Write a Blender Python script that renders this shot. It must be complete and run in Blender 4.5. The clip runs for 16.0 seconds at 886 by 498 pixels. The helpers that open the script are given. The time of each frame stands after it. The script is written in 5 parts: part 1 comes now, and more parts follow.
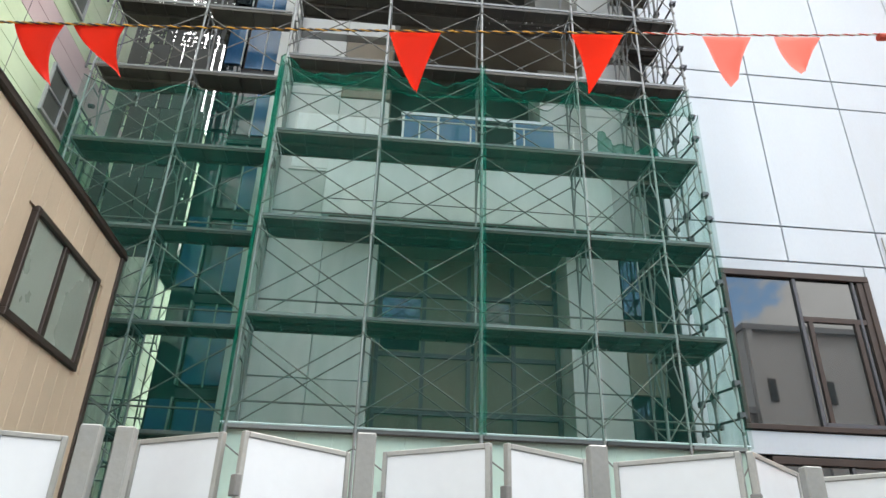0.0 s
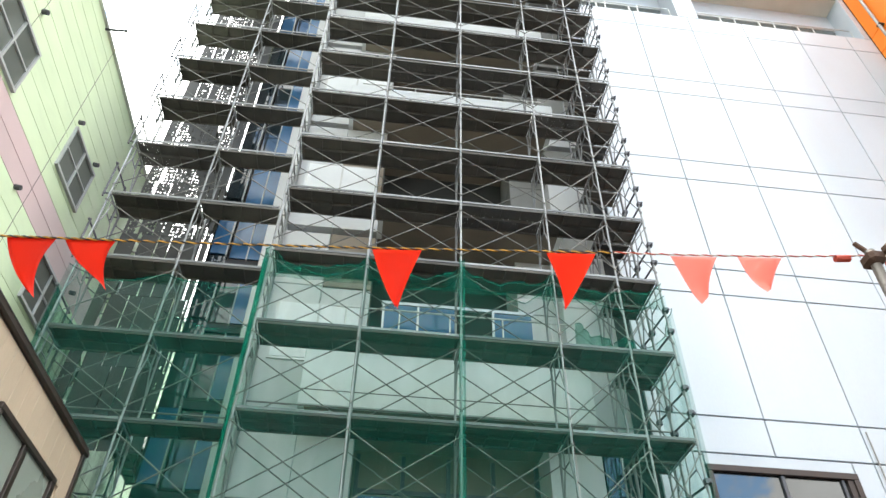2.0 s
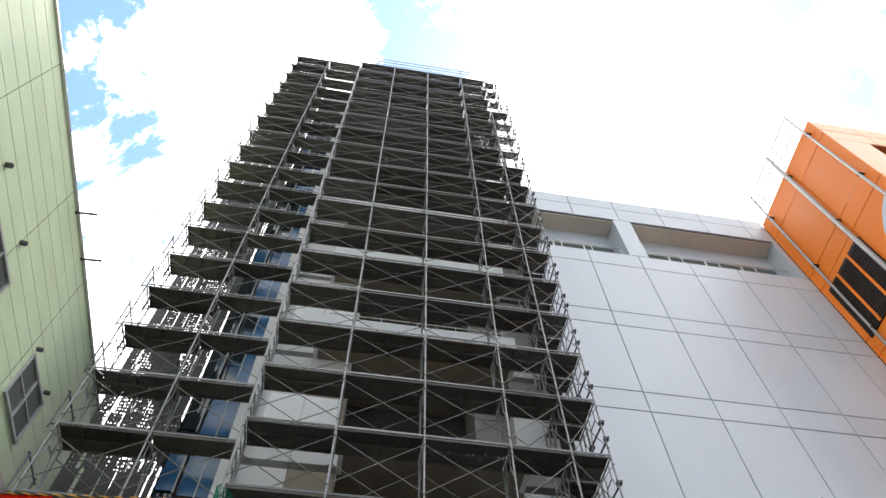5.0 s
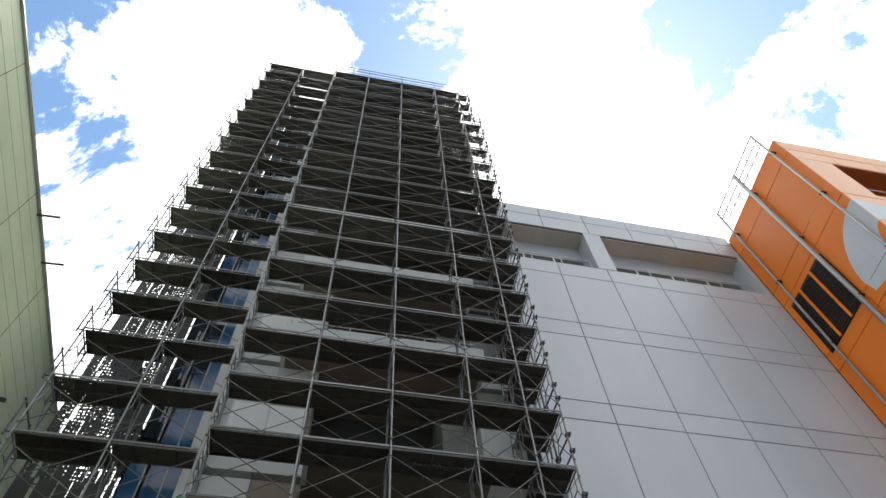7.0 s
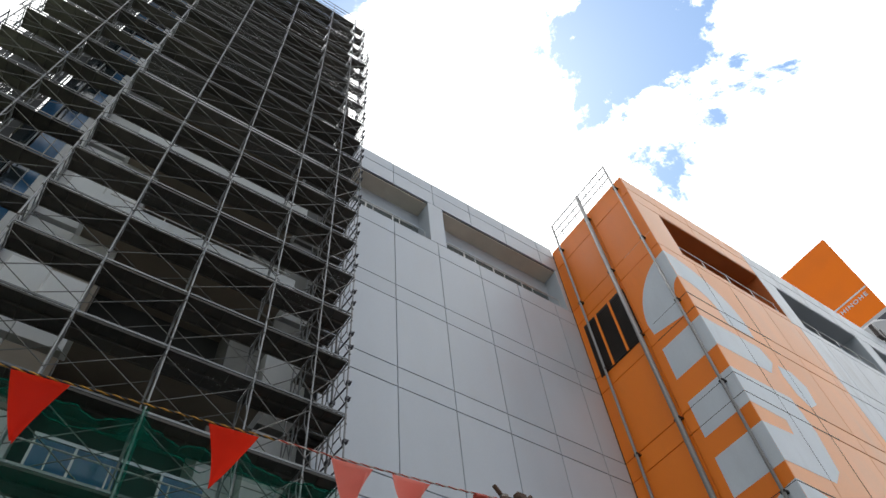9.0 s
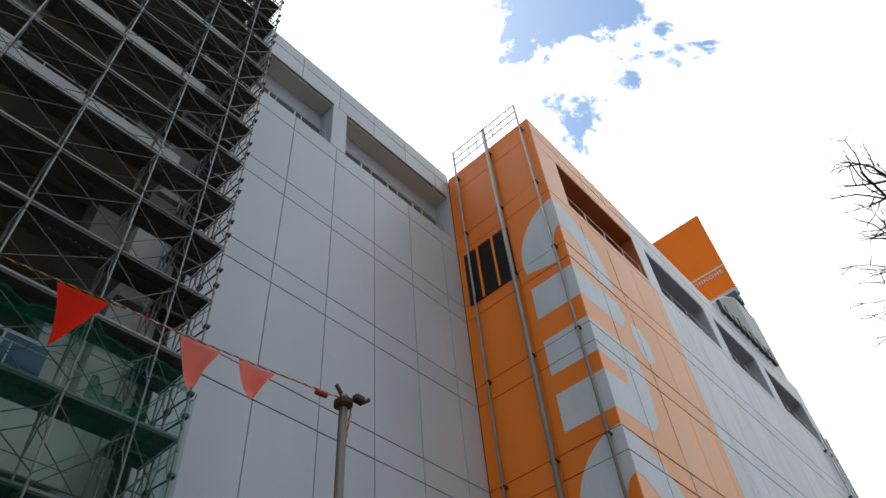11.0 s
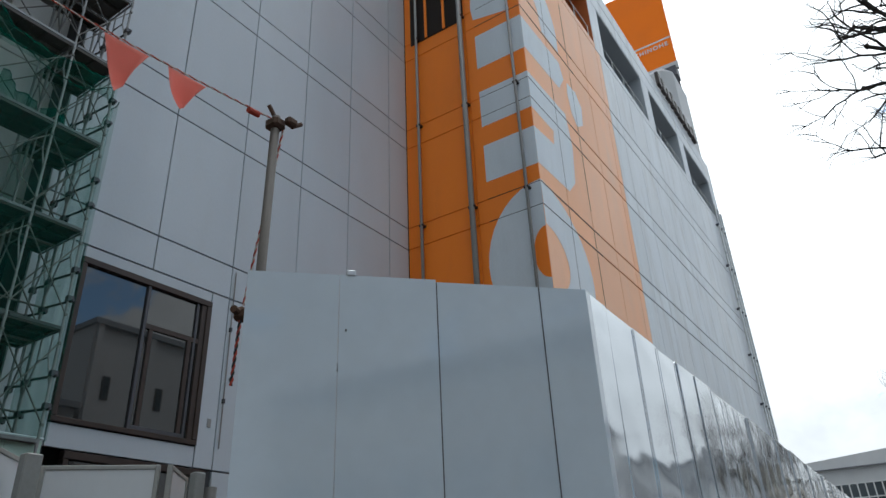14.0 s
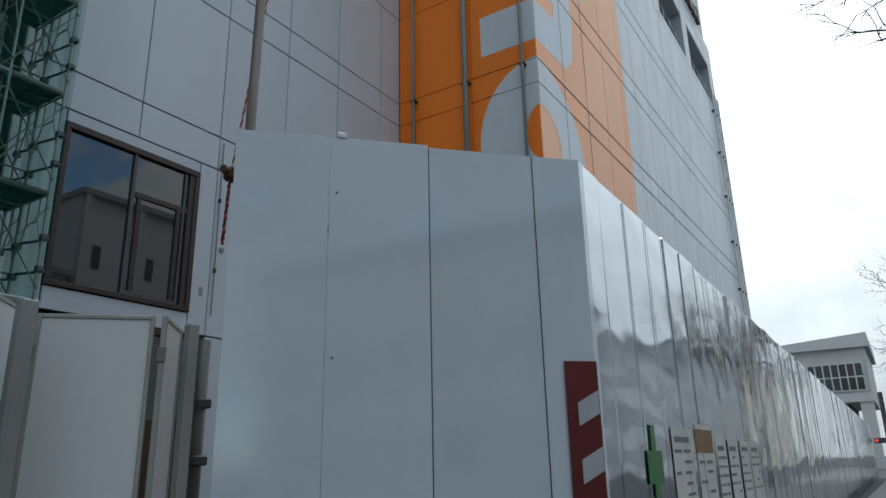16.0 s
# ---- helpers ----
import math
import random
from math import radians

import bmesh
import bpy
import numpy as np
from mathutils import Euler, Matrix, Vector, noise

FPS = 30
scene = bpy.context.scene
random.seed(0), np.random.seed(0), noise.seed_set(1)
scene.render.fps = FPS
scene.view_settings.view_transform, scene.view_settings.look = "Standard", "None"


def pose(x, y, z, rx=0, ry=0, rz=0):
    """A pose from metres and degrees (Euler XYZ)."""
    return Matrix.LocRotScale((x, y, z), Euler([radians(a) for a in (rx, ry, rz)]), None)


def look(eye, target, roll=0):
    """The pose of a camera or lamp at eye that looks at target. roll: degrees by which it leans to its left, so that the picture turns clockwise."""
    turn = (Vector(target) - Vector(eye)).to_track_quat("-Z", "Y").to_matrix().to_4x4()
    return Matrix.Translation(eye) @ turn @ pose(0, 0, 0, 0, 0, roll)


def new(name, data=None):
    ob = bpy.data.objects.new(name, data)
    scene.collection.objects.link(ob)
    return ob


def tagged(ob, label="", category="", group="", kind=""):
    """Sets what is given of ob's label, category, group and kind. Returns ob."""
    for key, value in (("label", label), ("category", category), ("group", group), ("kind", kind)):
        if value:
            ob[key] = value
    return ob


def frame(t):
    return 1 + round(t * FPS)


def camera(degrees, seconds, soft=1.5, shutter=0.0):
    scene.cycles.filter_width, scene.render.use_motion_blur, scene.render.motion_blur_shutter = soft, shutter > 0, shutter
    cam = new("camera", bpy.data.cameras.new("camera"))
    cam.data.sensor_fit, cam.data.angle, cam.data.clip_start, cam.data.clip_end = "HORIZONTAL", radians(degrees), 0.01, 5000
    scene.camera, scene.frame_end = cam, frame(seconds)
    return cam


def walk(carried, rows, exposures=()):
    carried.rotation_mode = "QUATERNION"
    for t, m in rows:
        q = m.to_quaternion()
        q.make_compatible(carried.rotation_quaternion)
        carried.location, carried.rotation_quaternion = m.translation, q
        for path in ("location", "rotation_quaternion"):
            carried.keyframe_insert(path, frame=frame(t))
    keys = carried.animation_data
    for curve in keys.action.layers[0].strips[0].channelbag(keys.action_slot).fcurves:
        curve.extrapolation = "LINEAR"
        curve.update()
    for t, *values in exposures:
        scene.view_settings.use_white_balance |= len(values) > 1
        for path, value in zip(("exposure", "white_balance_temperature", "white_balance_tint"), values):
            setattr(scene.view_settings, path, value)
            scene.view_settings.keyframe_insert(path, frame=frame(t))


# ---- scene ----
cam = camera(64.6, 16.0)
PATH = [
    (0, (0.757, 0.082, 1.434), (0.896, 1.854, 2.351), 1.74),
    (0.5, (0.764, 0.091, 1.436), (0.92, 1.787, 2.485), 1.28),
    (1, (0.76, 0.072, 1.473), (0.93, 1.713, 2.604), 0.51),
    (1.5, (0.722, 0.044, 1.53), (0.911, 1.62, 2.746), 0.11),
    (2, (0.74, -0.017, 1.56), (0.897, 1.458, 2.902), 1.21),
    (2.5, (0.71, -0.042, 1.601), (0.872, 1.34, 3.037), 1.6),
    (3, (0.712, -0.064, 1.591), (0.874, 1.247, 3.093), 1.6),
    (3.5, (0.689, -0.131, 1.615), (0.858, 1.076, 3.2), 0.8),
    (4, (0.697, -0.152, 1.614), (0.864, 0.946, 3.278), -0.1),
    (6.5, (0.778, -0.144, 1.593), (1.014, 0.785, 3.349), -4.5),
    (7, (0.777, -0.11, 1.598), (1.036, 0.818, 3.351), -5.1),
    (7.5, (0.824, -0.094, 1.59), (1.159, 0.843, 3.324), -4.8),
    (8, (0.847, -0.058, 1.606), (1.319, 0.874, 3.312), -5.2),
    (8.5, (0.852, -0.064, 1.624), (1.463, 0.839, 3.3), -6.5),
    (9, (0.925, -0.134, 1.545), (1.64, 0.736, 3.198), -7.0),
    (9.5, (0.98, -0.216, 1.512), (1.799, 0.612, 3.138), -7.6),
    (10, (0.989, -0.226, 1.455), (1.898, 0.565, 3.051), -7.6),
    (12.5, (0.87, -0.308, 1.411), (2.159, 0.652, 2.601), -4.1),
    (13, (0.884, -0.299, 1.39), (2.256, 0.679, 2.468), -3.8),
    (13.5, (0.901, -0.282, 1.367), (2.336, 0.694, 2.361), -3.5),
    (14, (0.913, -0.265, 1.355), (2.41, 0.707, 2.258), -2.6),
    (14.5, (0.915, -0.265, 1.337), (2.455, 0.714, 2.155), -1.8),
    (15, (0.925, -0.248, 1.313), (2.504, 0.734, 2.049), -1.0),
    (15.5, (0.94, -0.23, 1.298), (2.533, 0.789, 1.948), -0.8),
    (16, (0.939, -0.233, 1.282), (2.553, 0.792, 1.87), -1.2),
]

# ---- exposure and camera path ----
walk(cam, [(t, look(eye, target, roll)) for t, eye, target, roll in PATH],
     exposures=[(0.0, 1.8, 6480, 8), (0.5, 1.96, 6480, 3), (1.5, 2.0, 6480, 3), (2.0, 2.03, 6480, 6), (2.5, 1.97, 6480, 6), (3.0, 1.85, 6480, 7), (3.5, 1.62, 6480, 9), (4.2, 1.3, 6450, 10), (6.3, 0.45, 6400, 9),
                (7.0, 0.3, 6400, 8), (8.5, 0.2, 6350, 9), (9.5, -0.14, 6260, 9), (10.0, -0.3, 6240, 9), (12.5, -0.17, 6120, 8), (14.0, -0.16, 5860, 5), (16.0, -0.24, 5720, 3)])

# ---- world and sun ----
SUN_AZ, SUN_EL = 45.0, 66.0      # clockwise from +y, and above the horizon
SUN_DIR = Vector((math.sin(radians(SUN_AZ)) * math.cos(radians(SUN_EL)), math.cos(radians(SUN_AZ)) * math.cos(radians(SUN_EL)), math.sin(radians(SUN_EL))))
world = bpy.data.worlds.new("sky")
scene.world = world
world.use_nodes = True
wn, wl = world.node_tree.nodes, world.node_tree.links
wn.clear()


def wnode(kind, **vals):
    n = wn.new(kind)
    for k, v in vals.items():
        n.inputs[k].default_value = v
    return n


sky = wn.new("ShaderNodeTexSky")
sky.sky_type, sky.sun_disc = "NISHITA", False
sky.sun_elevation, sky.sun_rotation = radians(SUN_EL), radians(SUN_AZ)
sky.air_density, sky.dust_density, sky.ozone_density = 1.0, 0.3, 1.0
tc = wn.new("ShaderNodeTexCoord")
mp = wn.new("ShaderNodeMapping")
mp.inputs["Location"].default_value = (0.35, 0.62, 0.0)
mp.inputs["Scale"].default_value = (1.0, 1.0, 1.25)
wl.new(tc.outputs["Generated"], mp.inputs["Vector"])
n1 = wnode("ShaderNodeTexNoise", Scale=3.9, Detail=11.0, Roughness=0.66, Distortion=0.3)
wl.new(mp.outputs["Vector"], n1.inputs["Vector"])


def wmath(op, a, b):
    n = wn.new("ShaderNodeMath")
    n.operation = op
    for k, v in enumerate((a, b)):
        if isinstance(v, (int, float)):
            n.inputs[k].default_value = v
        else:
            wl.new(v, n.inputs[k])
    return n.outputs["Value"]


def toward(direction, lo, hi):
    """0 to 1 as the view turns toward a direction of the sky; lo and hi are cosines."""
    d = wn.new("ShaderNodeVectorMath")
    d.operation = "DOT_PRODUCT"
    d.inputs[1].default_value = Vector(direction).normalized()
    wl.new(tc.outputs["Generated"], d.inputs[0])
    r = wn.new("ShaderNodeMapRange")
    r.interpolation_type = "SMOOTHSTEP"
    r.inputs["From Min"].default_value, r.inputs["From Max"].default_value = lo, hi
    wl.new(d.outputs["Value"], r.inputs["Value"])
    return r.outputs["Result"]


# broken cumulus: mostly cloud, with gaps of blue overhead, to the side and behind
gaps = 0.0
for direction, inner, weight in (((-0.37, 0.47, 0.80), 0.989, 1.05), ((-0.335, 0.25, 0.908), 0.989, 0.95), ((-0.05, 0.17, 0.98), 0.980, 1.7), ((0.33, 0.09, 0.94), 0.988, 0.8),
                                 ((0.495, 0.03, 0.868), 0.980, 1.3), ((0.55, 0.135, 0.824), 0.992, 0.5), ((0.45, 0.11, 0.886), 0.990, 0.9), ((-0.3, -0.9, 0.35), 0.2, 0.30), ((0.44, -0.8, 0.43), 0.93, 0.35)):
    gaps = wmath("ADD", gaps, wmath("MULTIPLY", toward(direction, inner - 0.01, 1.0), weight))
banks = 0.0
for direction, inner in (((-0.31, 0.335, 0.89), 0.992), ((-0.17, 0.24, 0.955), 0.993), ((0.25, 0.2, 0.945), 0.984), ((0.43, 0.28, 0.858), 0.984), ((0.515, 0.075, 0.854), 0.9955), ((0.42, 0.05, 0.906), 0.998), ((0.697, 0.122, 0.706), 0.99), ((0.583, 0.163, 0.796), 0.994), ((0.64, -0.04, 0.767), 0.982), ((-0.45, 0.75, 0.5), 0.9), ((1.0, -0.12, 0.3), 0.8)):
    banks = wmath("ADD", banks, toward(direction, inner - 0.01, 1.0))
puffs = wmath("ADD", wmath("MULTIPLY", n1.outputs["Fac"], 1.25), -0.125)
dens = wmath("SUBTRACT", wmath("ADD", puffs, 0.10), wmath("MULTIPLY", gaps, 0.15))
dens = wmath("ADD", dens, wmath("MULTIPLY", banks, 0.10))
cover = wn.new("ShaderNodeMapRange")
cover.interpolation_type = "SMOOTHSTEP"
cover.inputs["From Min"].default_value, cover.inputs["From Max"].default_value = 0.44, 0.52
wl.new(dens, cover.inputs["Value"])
n2 = wnode("ShaderNodeTexNoise", Scale=5.0, Detail=6.0, Roughness=0.6)
wl.new(mp.outputs["Vector"], n2.inputs["Vector"])
shade = wn.new("ShaderNodeMapRange")
shade.inputs["From Min"].default_value, shade.inputs["From Max"].default_value = 0.3, 0.75
shade.inputs["To Min"].default_value, shade.inputs["To Max"].default_value = 0.75, 1.25
wl.new(n2.outputs["Fac"], shade.inputs["Value"])
bg_sky = wnode("ShaderNodeBackground", Strength=0.15)
azure = wn.new("ShaderNodeVectorMath")
azure.operation = "MULTIPLY"
azure.inputs[1].default_value = (1.28, 1.40, 1.36)
wl.new(sky.outputs["Color"], azure.inputs[0])
wl.new(azure.outputs["Vector"], bg_sky.inputs["Color"])
bg_cloud = wnode("ShaderNodeBackground", Color=(1.0, 0.99, 0.97, 1.0))
glow = wmath("ADD", 0.62, wmath("MULTIPLY", toward(SUN_DIR, 0.1, 1.0), 1.6))
wl.new(wmath("MULTIPLY", shade.outputs["Result"], glow), bg_cloud.inputs["Strength"])
mix = wn.new("ShaderNodeMixShader")
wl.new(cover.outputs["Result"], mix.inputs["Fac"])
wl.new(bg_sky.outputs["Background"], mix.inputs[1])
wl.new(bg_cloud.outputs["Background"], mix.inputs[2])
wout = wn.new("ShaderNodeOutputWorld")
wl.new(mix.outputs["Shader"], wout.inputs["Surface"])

sun = new("sun", bpy.data.lights.new("sun", "SUN"))
sun.data.energy, sun.data.angle, sun.data.color = 1.3, radians(10), (1.0, 0.95, 0.88)
sun.matrix_world = look(SUN_DIR * 60, (0, 0, 0))


# ---- materials ----
def material(name, color, rough=0.6, metal=0.0, vary=0.12, scale=6.0, bump=0.1, grain=60.0, streak=1.0, spec=0.5,
             random_tint=0.0, dirt=(0.0, (0.2, 0.18, 0.15)), coat=0.0):
    """A surface with stains at a large scale, grain at a small one, and a fine relief."""
    m = bpy.data.materials.new(name)
    m.use_nodes = True
    ns, ls = m.node_tree.nodes, m.node_tree.links
    b = ns["Principled BSDF"]
    b.inputs["Roughness"].default_value = rough
    b.inputs["Metallic"].default_value = metal
    b.inputs["Specular IOR Level"].default_value = spec
    b.inputs["Coat Weight"].default_value = coat
    geo = ns.new("ShaderNodeNewGeometry")
    mapping = ns.new("ShaderNodeMapping")
    mapping.inputs["Scale"].default_value = (1.0, 1.0, 1.0 / streak)
    ls.new(geo.outputs["Position"], mapping.inputs["Vector"])
    big = ns.new("ShaderNodeTexNoise")
    big.inputs["Scale"].default_value, big.inputs["Detail"].default_value = scale * 0.25, 5.0
    small = ns.new("ShaderNodeTexNoise")
    small.inputs["Scale"].default_value, small.inputs["Detail"].default_value = grain, 3.0
    ls.new(mapping.outputs["Vector"], big.inputs["Vector"])
    ls.new(mapping.outputs["Vector"], small.inputs["Vector"])
    add = ns.new("ShaderNodeMath")
    add.operation = "MULTIPLY_ADD"
    add.inputs[1].default_value = 0.4
    ls.new(small.outputs["Fac"], add.inputs[0])
    ls.new(big.outputs["Fac"], add.inputs[2])
    span = ns.new("ShaderNodeMapRange")
    span.inputs["From Min"].default_value, span.inputs["From Max"].default_value = 0.45, 0.95
    span.inputs["To Min"].default_value, span.inputs["To Max"].default_value = 1 - vary, 1 + vary
    ls.new(add.outputs["Value"], span.inputs["Value"])
    value = span.outputs["Result"]
    if random_tint:
        info = ns.new("ShaderNodeObjectInfo")
        rm = ns.new("ShaderNodeMapRange")
        rm.inputs["To Min"].default_value, rm.inputs["To Max"].default_value = 1 - random_tint, 1 + random_tint
        ls.new(info.outputs["Random"], rm.inputs["Value"])
        mul = ns.new("ShaderNodeMath")
        mul.operation = "MULTIPLY"
        ls.new(value, mul.inputs[0])
        ls.new(rm.outputs["Result"], mul.inputs[1])
        value = mul.outputs["Value"]
    scaled = ns.new("ShaderNodeVectorMath")
    scaled.operation = "SCALE"
    scaled.inputs[0].default_value = color
    ls.new(value, scaled.inputs["Scale"])
    last = scaled.outputs["Vector"]
    if dirt[0]:
        spots = ns.new("ShaderNodeTexNoise")
        spots.inputs["Scale"].default_value, spots.inputs["Detail"].default_value = scale * 0.6, 8.0
        spots.inputs["Roughness"].default_value = 0.7
        ls.new(mapping.outputs["Vector"], spots.inputs["Vector"])
        edge = ns.new("ShaderNodeMapRange")
        edge.inputs["From Min"].default_value, edge.inputs["From Max"].default_value = 0.5, 0.75
        edge.inputs["To Max"].default_value = dirt[0]
        ls.new(spots.outputs["Fac"], edge.inputs["Value"])
        mx = ns.new("ShaderNodeMix")
        mx.data_type = "RGBA"
        mx.inputs["B"].default_value = (*dirt[1], 1)
        for s in mx.inputs:
            if s.identifier == "A_Color":
                ls.new(last, s)
            if s.identifier == "B_Color":
                s.default_value = (*dirt[1], 1)
            if s.identifier == "Factor_Float":
                ls.new(edge.outputs["Result"], s)
        for o in mx.outputs:
            if o.identifier == "Result_Color":
                last = o
    ls.new(last, b.inputs["Base Color"])
    rr = ns.new("ShaderNodeMapRange")
    rr.inputs["From Min"].default_value, rr.inputs["From Max"].default_value = 0.3, 0.7
    rr.inputs["To Min"].default_value, rr.inputs["To Max"].default_value = max(rough - 0.08, 0.02), min(rough + 0.1, 1)
    ls.new(big.outputs["Fac"], rr.inputs["Value"])
    ls.new(rr.outputs["Result"], b.inputs["Roughness"])
    if bump:
        bp = ns.new("ShaderNodeBump")
        bp.inputs["Strength"].default_value, bp.inputs["Distance"].default_value = bump, 0.01
        ls.new(small.outputs["Fac"], bp.inputs["Height"])
        ls.new(bp.outputs["Normal"], b.inputs["Normal"])
    return m


def net_material(name, color, solid, fold=0.25):
    """Woven safety net: a share of the light goes straight through."""
    m = bpy.data.materials.new(name)
    m.use_nodes = True
    ns, ls = m.node_tree.nodes, m.node_tree.links
    ns.clear()
    geo = ns.new("ShaderNodeNewGeometry")
    stretch = ns.new("ShaderNodeMapping")
    stretch.inputs["Scale"].default_value = (1.6, 1.6, 0.35)
    ls.new(geo.outputs["Position"], stretch.inputs["Vector"])
    folds = ns.new("ShaderNodeTexNoise")
    folds.inputs["Scale"].default_value, folds.inputs["Detail"].default_value = 2.2, 4.0
    ls.new(stretch.outputs["Vector"], folds.inputs["Vector"])
    fac = ns.new("ShaderNodeMapRange")
    fac.inputs["From Min"].default_value, fac.inputs["From Max"].default_value = 0.3, 0.7
    fac.inputs["To Min"].default_value, fac.inputs["To Max"].default_value = max(solid - fold, 0.02), min(solid + fold, 1)
    ls.new(folds.outputs["Fac"], fac.inputs["Value"])
    dif = ns.new("ShaderNodeBsdfDiffuse")
    dif.inputs["Color"].default_value = (*color, 1)
    tra = ns.new("ShaderNodeBsdfTranslucent")
    tra.inputs["Color"].default_value = (*color, 1)
    both = ns.new("ShaderNodeMixShader")
    both.inputs["Fac"].default_value = 0.5
    ls.new(dif.outputs["BSDF"], both.inputs[1])
    ls.new(tra.outputs["BSDF"], both.inputs[2])
    clear = ns.new("ShaderNodeBsdfTransparent")
    clear.inputs["Color"].default_value = (0.91, 0.982, 0.955, 1)
    mx2 = ns.new("ShaderNodeMixShader")
    ls.new(fac.outputs["Result"], mx2.inputs["Fac"])
    ls.new(clear.outputs["BSDF"], mx2.inputs[1])
    ls.new(both.outputs["Shader"], mx2.inputs[2])
    out = ns.new("ShaderNodeOutputMaterial")
    ls.new(mx2.outputs["Shader"], out.inputs["Surface"])
    return m


def perforated_material(name, color, share, hole=0.33, grid=(13.0, 0.0, 9.0)):
    """Dark sheet punched with upright rows of small holes, some rows blocked."""
    m = bpy.data.materials.new(name)
    m.use_nodes = True
    ns, ls = m.node_tree.nodes, m.node_tree.links
    b = ns["Principled BSDF"]
    b.inputs["Base Color"].default_value = (*color, 1)
    b.inputs["Roughness"].default_value = 0.6
    geo = ns.new("ShaderNodeNewGeometry")

    def mapped(kind, scale, **vals):
        mp = ns.new("ShaderNodeMapping")
        mp.inputs["Scale"].default_value = scale
        ls.new(geo.outputs["Position"], mp.inputs["Vector"])
        n = ns.new(kind)
        for k, v in vals.items():
            n.inputs[k].default_value = v
        ls.new(mp.outputs["Vector"], n.inputs["Vector"])
        return n

    def math2(op, a, k):
        n = ns.new("ShaderNodeMath")
        n.operation = op
        ls.new(a, n.inputs[0])
        if isinstance(k, float):
            n.inputs[1].default_value = k
        else:
            ls.new(k, n.inputs[1])
        return n.outputs["Value"]

    dots = mapped("ShaderNodeTexVoronoi", grid, Scale=1.0, Randomness=0.35)
    rows = mapped("ShaderNodeTexNoise", (11.0, 0.0, 0.08), Scale=1.0, Detail=2.0)
    spots = mapped("ShaderNodeTexNoise", (2.2, 0.0, 2.6), Scale=1.0, Detail=3.0)
    punched = math2("LESS_THAN", dots.outputs["Distance"], hole)
    free = math2("GREATER_THAN", math2("ADD", math2("MULTIPLY", rows.outputs["Fac"], 1.55), math2("MULTIPLY", spots.outputs["Fac"], 0.45)), 1.0 + share)
    inv = ns.new("ShaderNodeMath")
    inv.operation = "SUBTRACT"
    inv.inputs[0].default_value = 1.0
    ls.new(math2("MULTIPLY", punched, free), inv.inputs[1])
    ls.new(inv.outputs["Value"], b.inputs["Alpha"])
    return m


def mirror_sheet(name, color, rough, waves, amount):
    """Thin glossy sheet steel that dents and waves."""
    m = bpy.data.materials.new(name)
    m.use_nodes = True
    ns, ls = m.node_tree.nodes, m.node_tree.links
    b = ns["Principled BSDF"]
    b.inputs["Base Color"].default_value = (*color, 1)
    b.inputs["Metallic"].default_value, b.inputs["Roughness"].default_value = 1.0, rough
    geo = ns.new("ShaderNodeNewGeometry")
    st = ns.new("ShaderNodeMapping")
    st.inputs["Scale"].default_value = (0.9, 0.9, 1.35)
    ls.new(geo.outputs["Position"], st.inputs["Vector"])
    no = ns.new("ShaderNodeTexNoise")
    no.inputs["Scale"].default_value, no.inputs["Detail"].default_value = waves, 1.3
    ls.new(st.outputs["Vector"], no.inputs["Vector"])
    bp = ns.new("ShaderNodeBump")
    bp.inputs["Strength"].default_value, bp.inputs["Distance"].default_value = amount, 0.05
    ls.new(no.outputs["Fac"], bp.inputs["Height"])
    ls.new(bp.outputs["Normal"], b.inputs["Normal"])
    fine = ns.new("ShaderNodeTexNoise")
    fine.inputs["Scale"].default_value = 3.0
    ls.new(geo.outputs["Position"], fine.inputs["Vector"])
    rr = ns.new("ShaderNodeMapRange")
    rr.inputs["To Min"].default_value, rr.inputs["To Max"].default_value = rough, rough * 2.2
    ls.new(fine.outputs["Fac"], rr.inputs["Value"])
    ls.new(rr.outputs["Result"], b.inputs["Roughness"])
    return m


def glass_material(name, tint, rough=0.03, clear=0.35):
    """Window glass: a mirror at the angle that glass is, over a dark room."""
    m = bpy.data.materials.new(name)
    m.use_nodes = True
    b = m.node_tree.nodes["Principled BSDF"]
    b.inputs["Base Color"].default_value = (*tint, 1)
    b.inputs["Roughness"].default_value = rough
    b.inputs["IOR"].default_value = 1.5
    b.inputs["Specular IOR Level"].default_value = 0.9
    b.inputs["Alpha"].default_value = 1 - clear
    return m


STEEL = material("galvanised_steel", (0.26, 0.265, 0.27), 0.5, 0.4, 0.25, 8, 0.15, 90, random_tint=0.12, dirt=(0.35, (0.22, 0.2, 0.18)))
BRACE_STEEL = material("brace_steel", (0.175, 0.17, 0.16), 0.5, 0.4, 0.25, 8, 0.15, 90, random_tint=0.15, dirt=(0.35, (0.13, 0.11, 0.09)))
DARK_STEEL = material("dark_steel", (0.09, 0.09, 0.1), 0.5, 0.6, 0.25, 8, 0.15, 90)
PLANK = material("deck_steel", (0.082, 0.075, 0.065), 0.65, 0.2, 0.35, 7, 0.3, 70, random_tint=0.45, dirt=(0.5, (0.125, 0.102, 0.08)))
PLANK_PUNCHED = perforated_material("punched_deck_steel", (0.085, 0.08, 0.074), -0.8, 0.21, (17.0, 17.0, 0.0))
PLANK_EDGE = material("deck_edge_steel", (0.15, 0.153, 0.155), 0.5, 0.5, 0.2, 8, 0.1, 80, random_tint=0.55)
NET = net_material("green_net", (0.03, 0.245, 0.18), 0.15, 0.07)
# denser, darker copy of the net; its colour takes in the shade behind
NET_DENSE = net_material("green_net_dense_shade", (0.02, 0.185, 0.13), 0.20, 0.07)
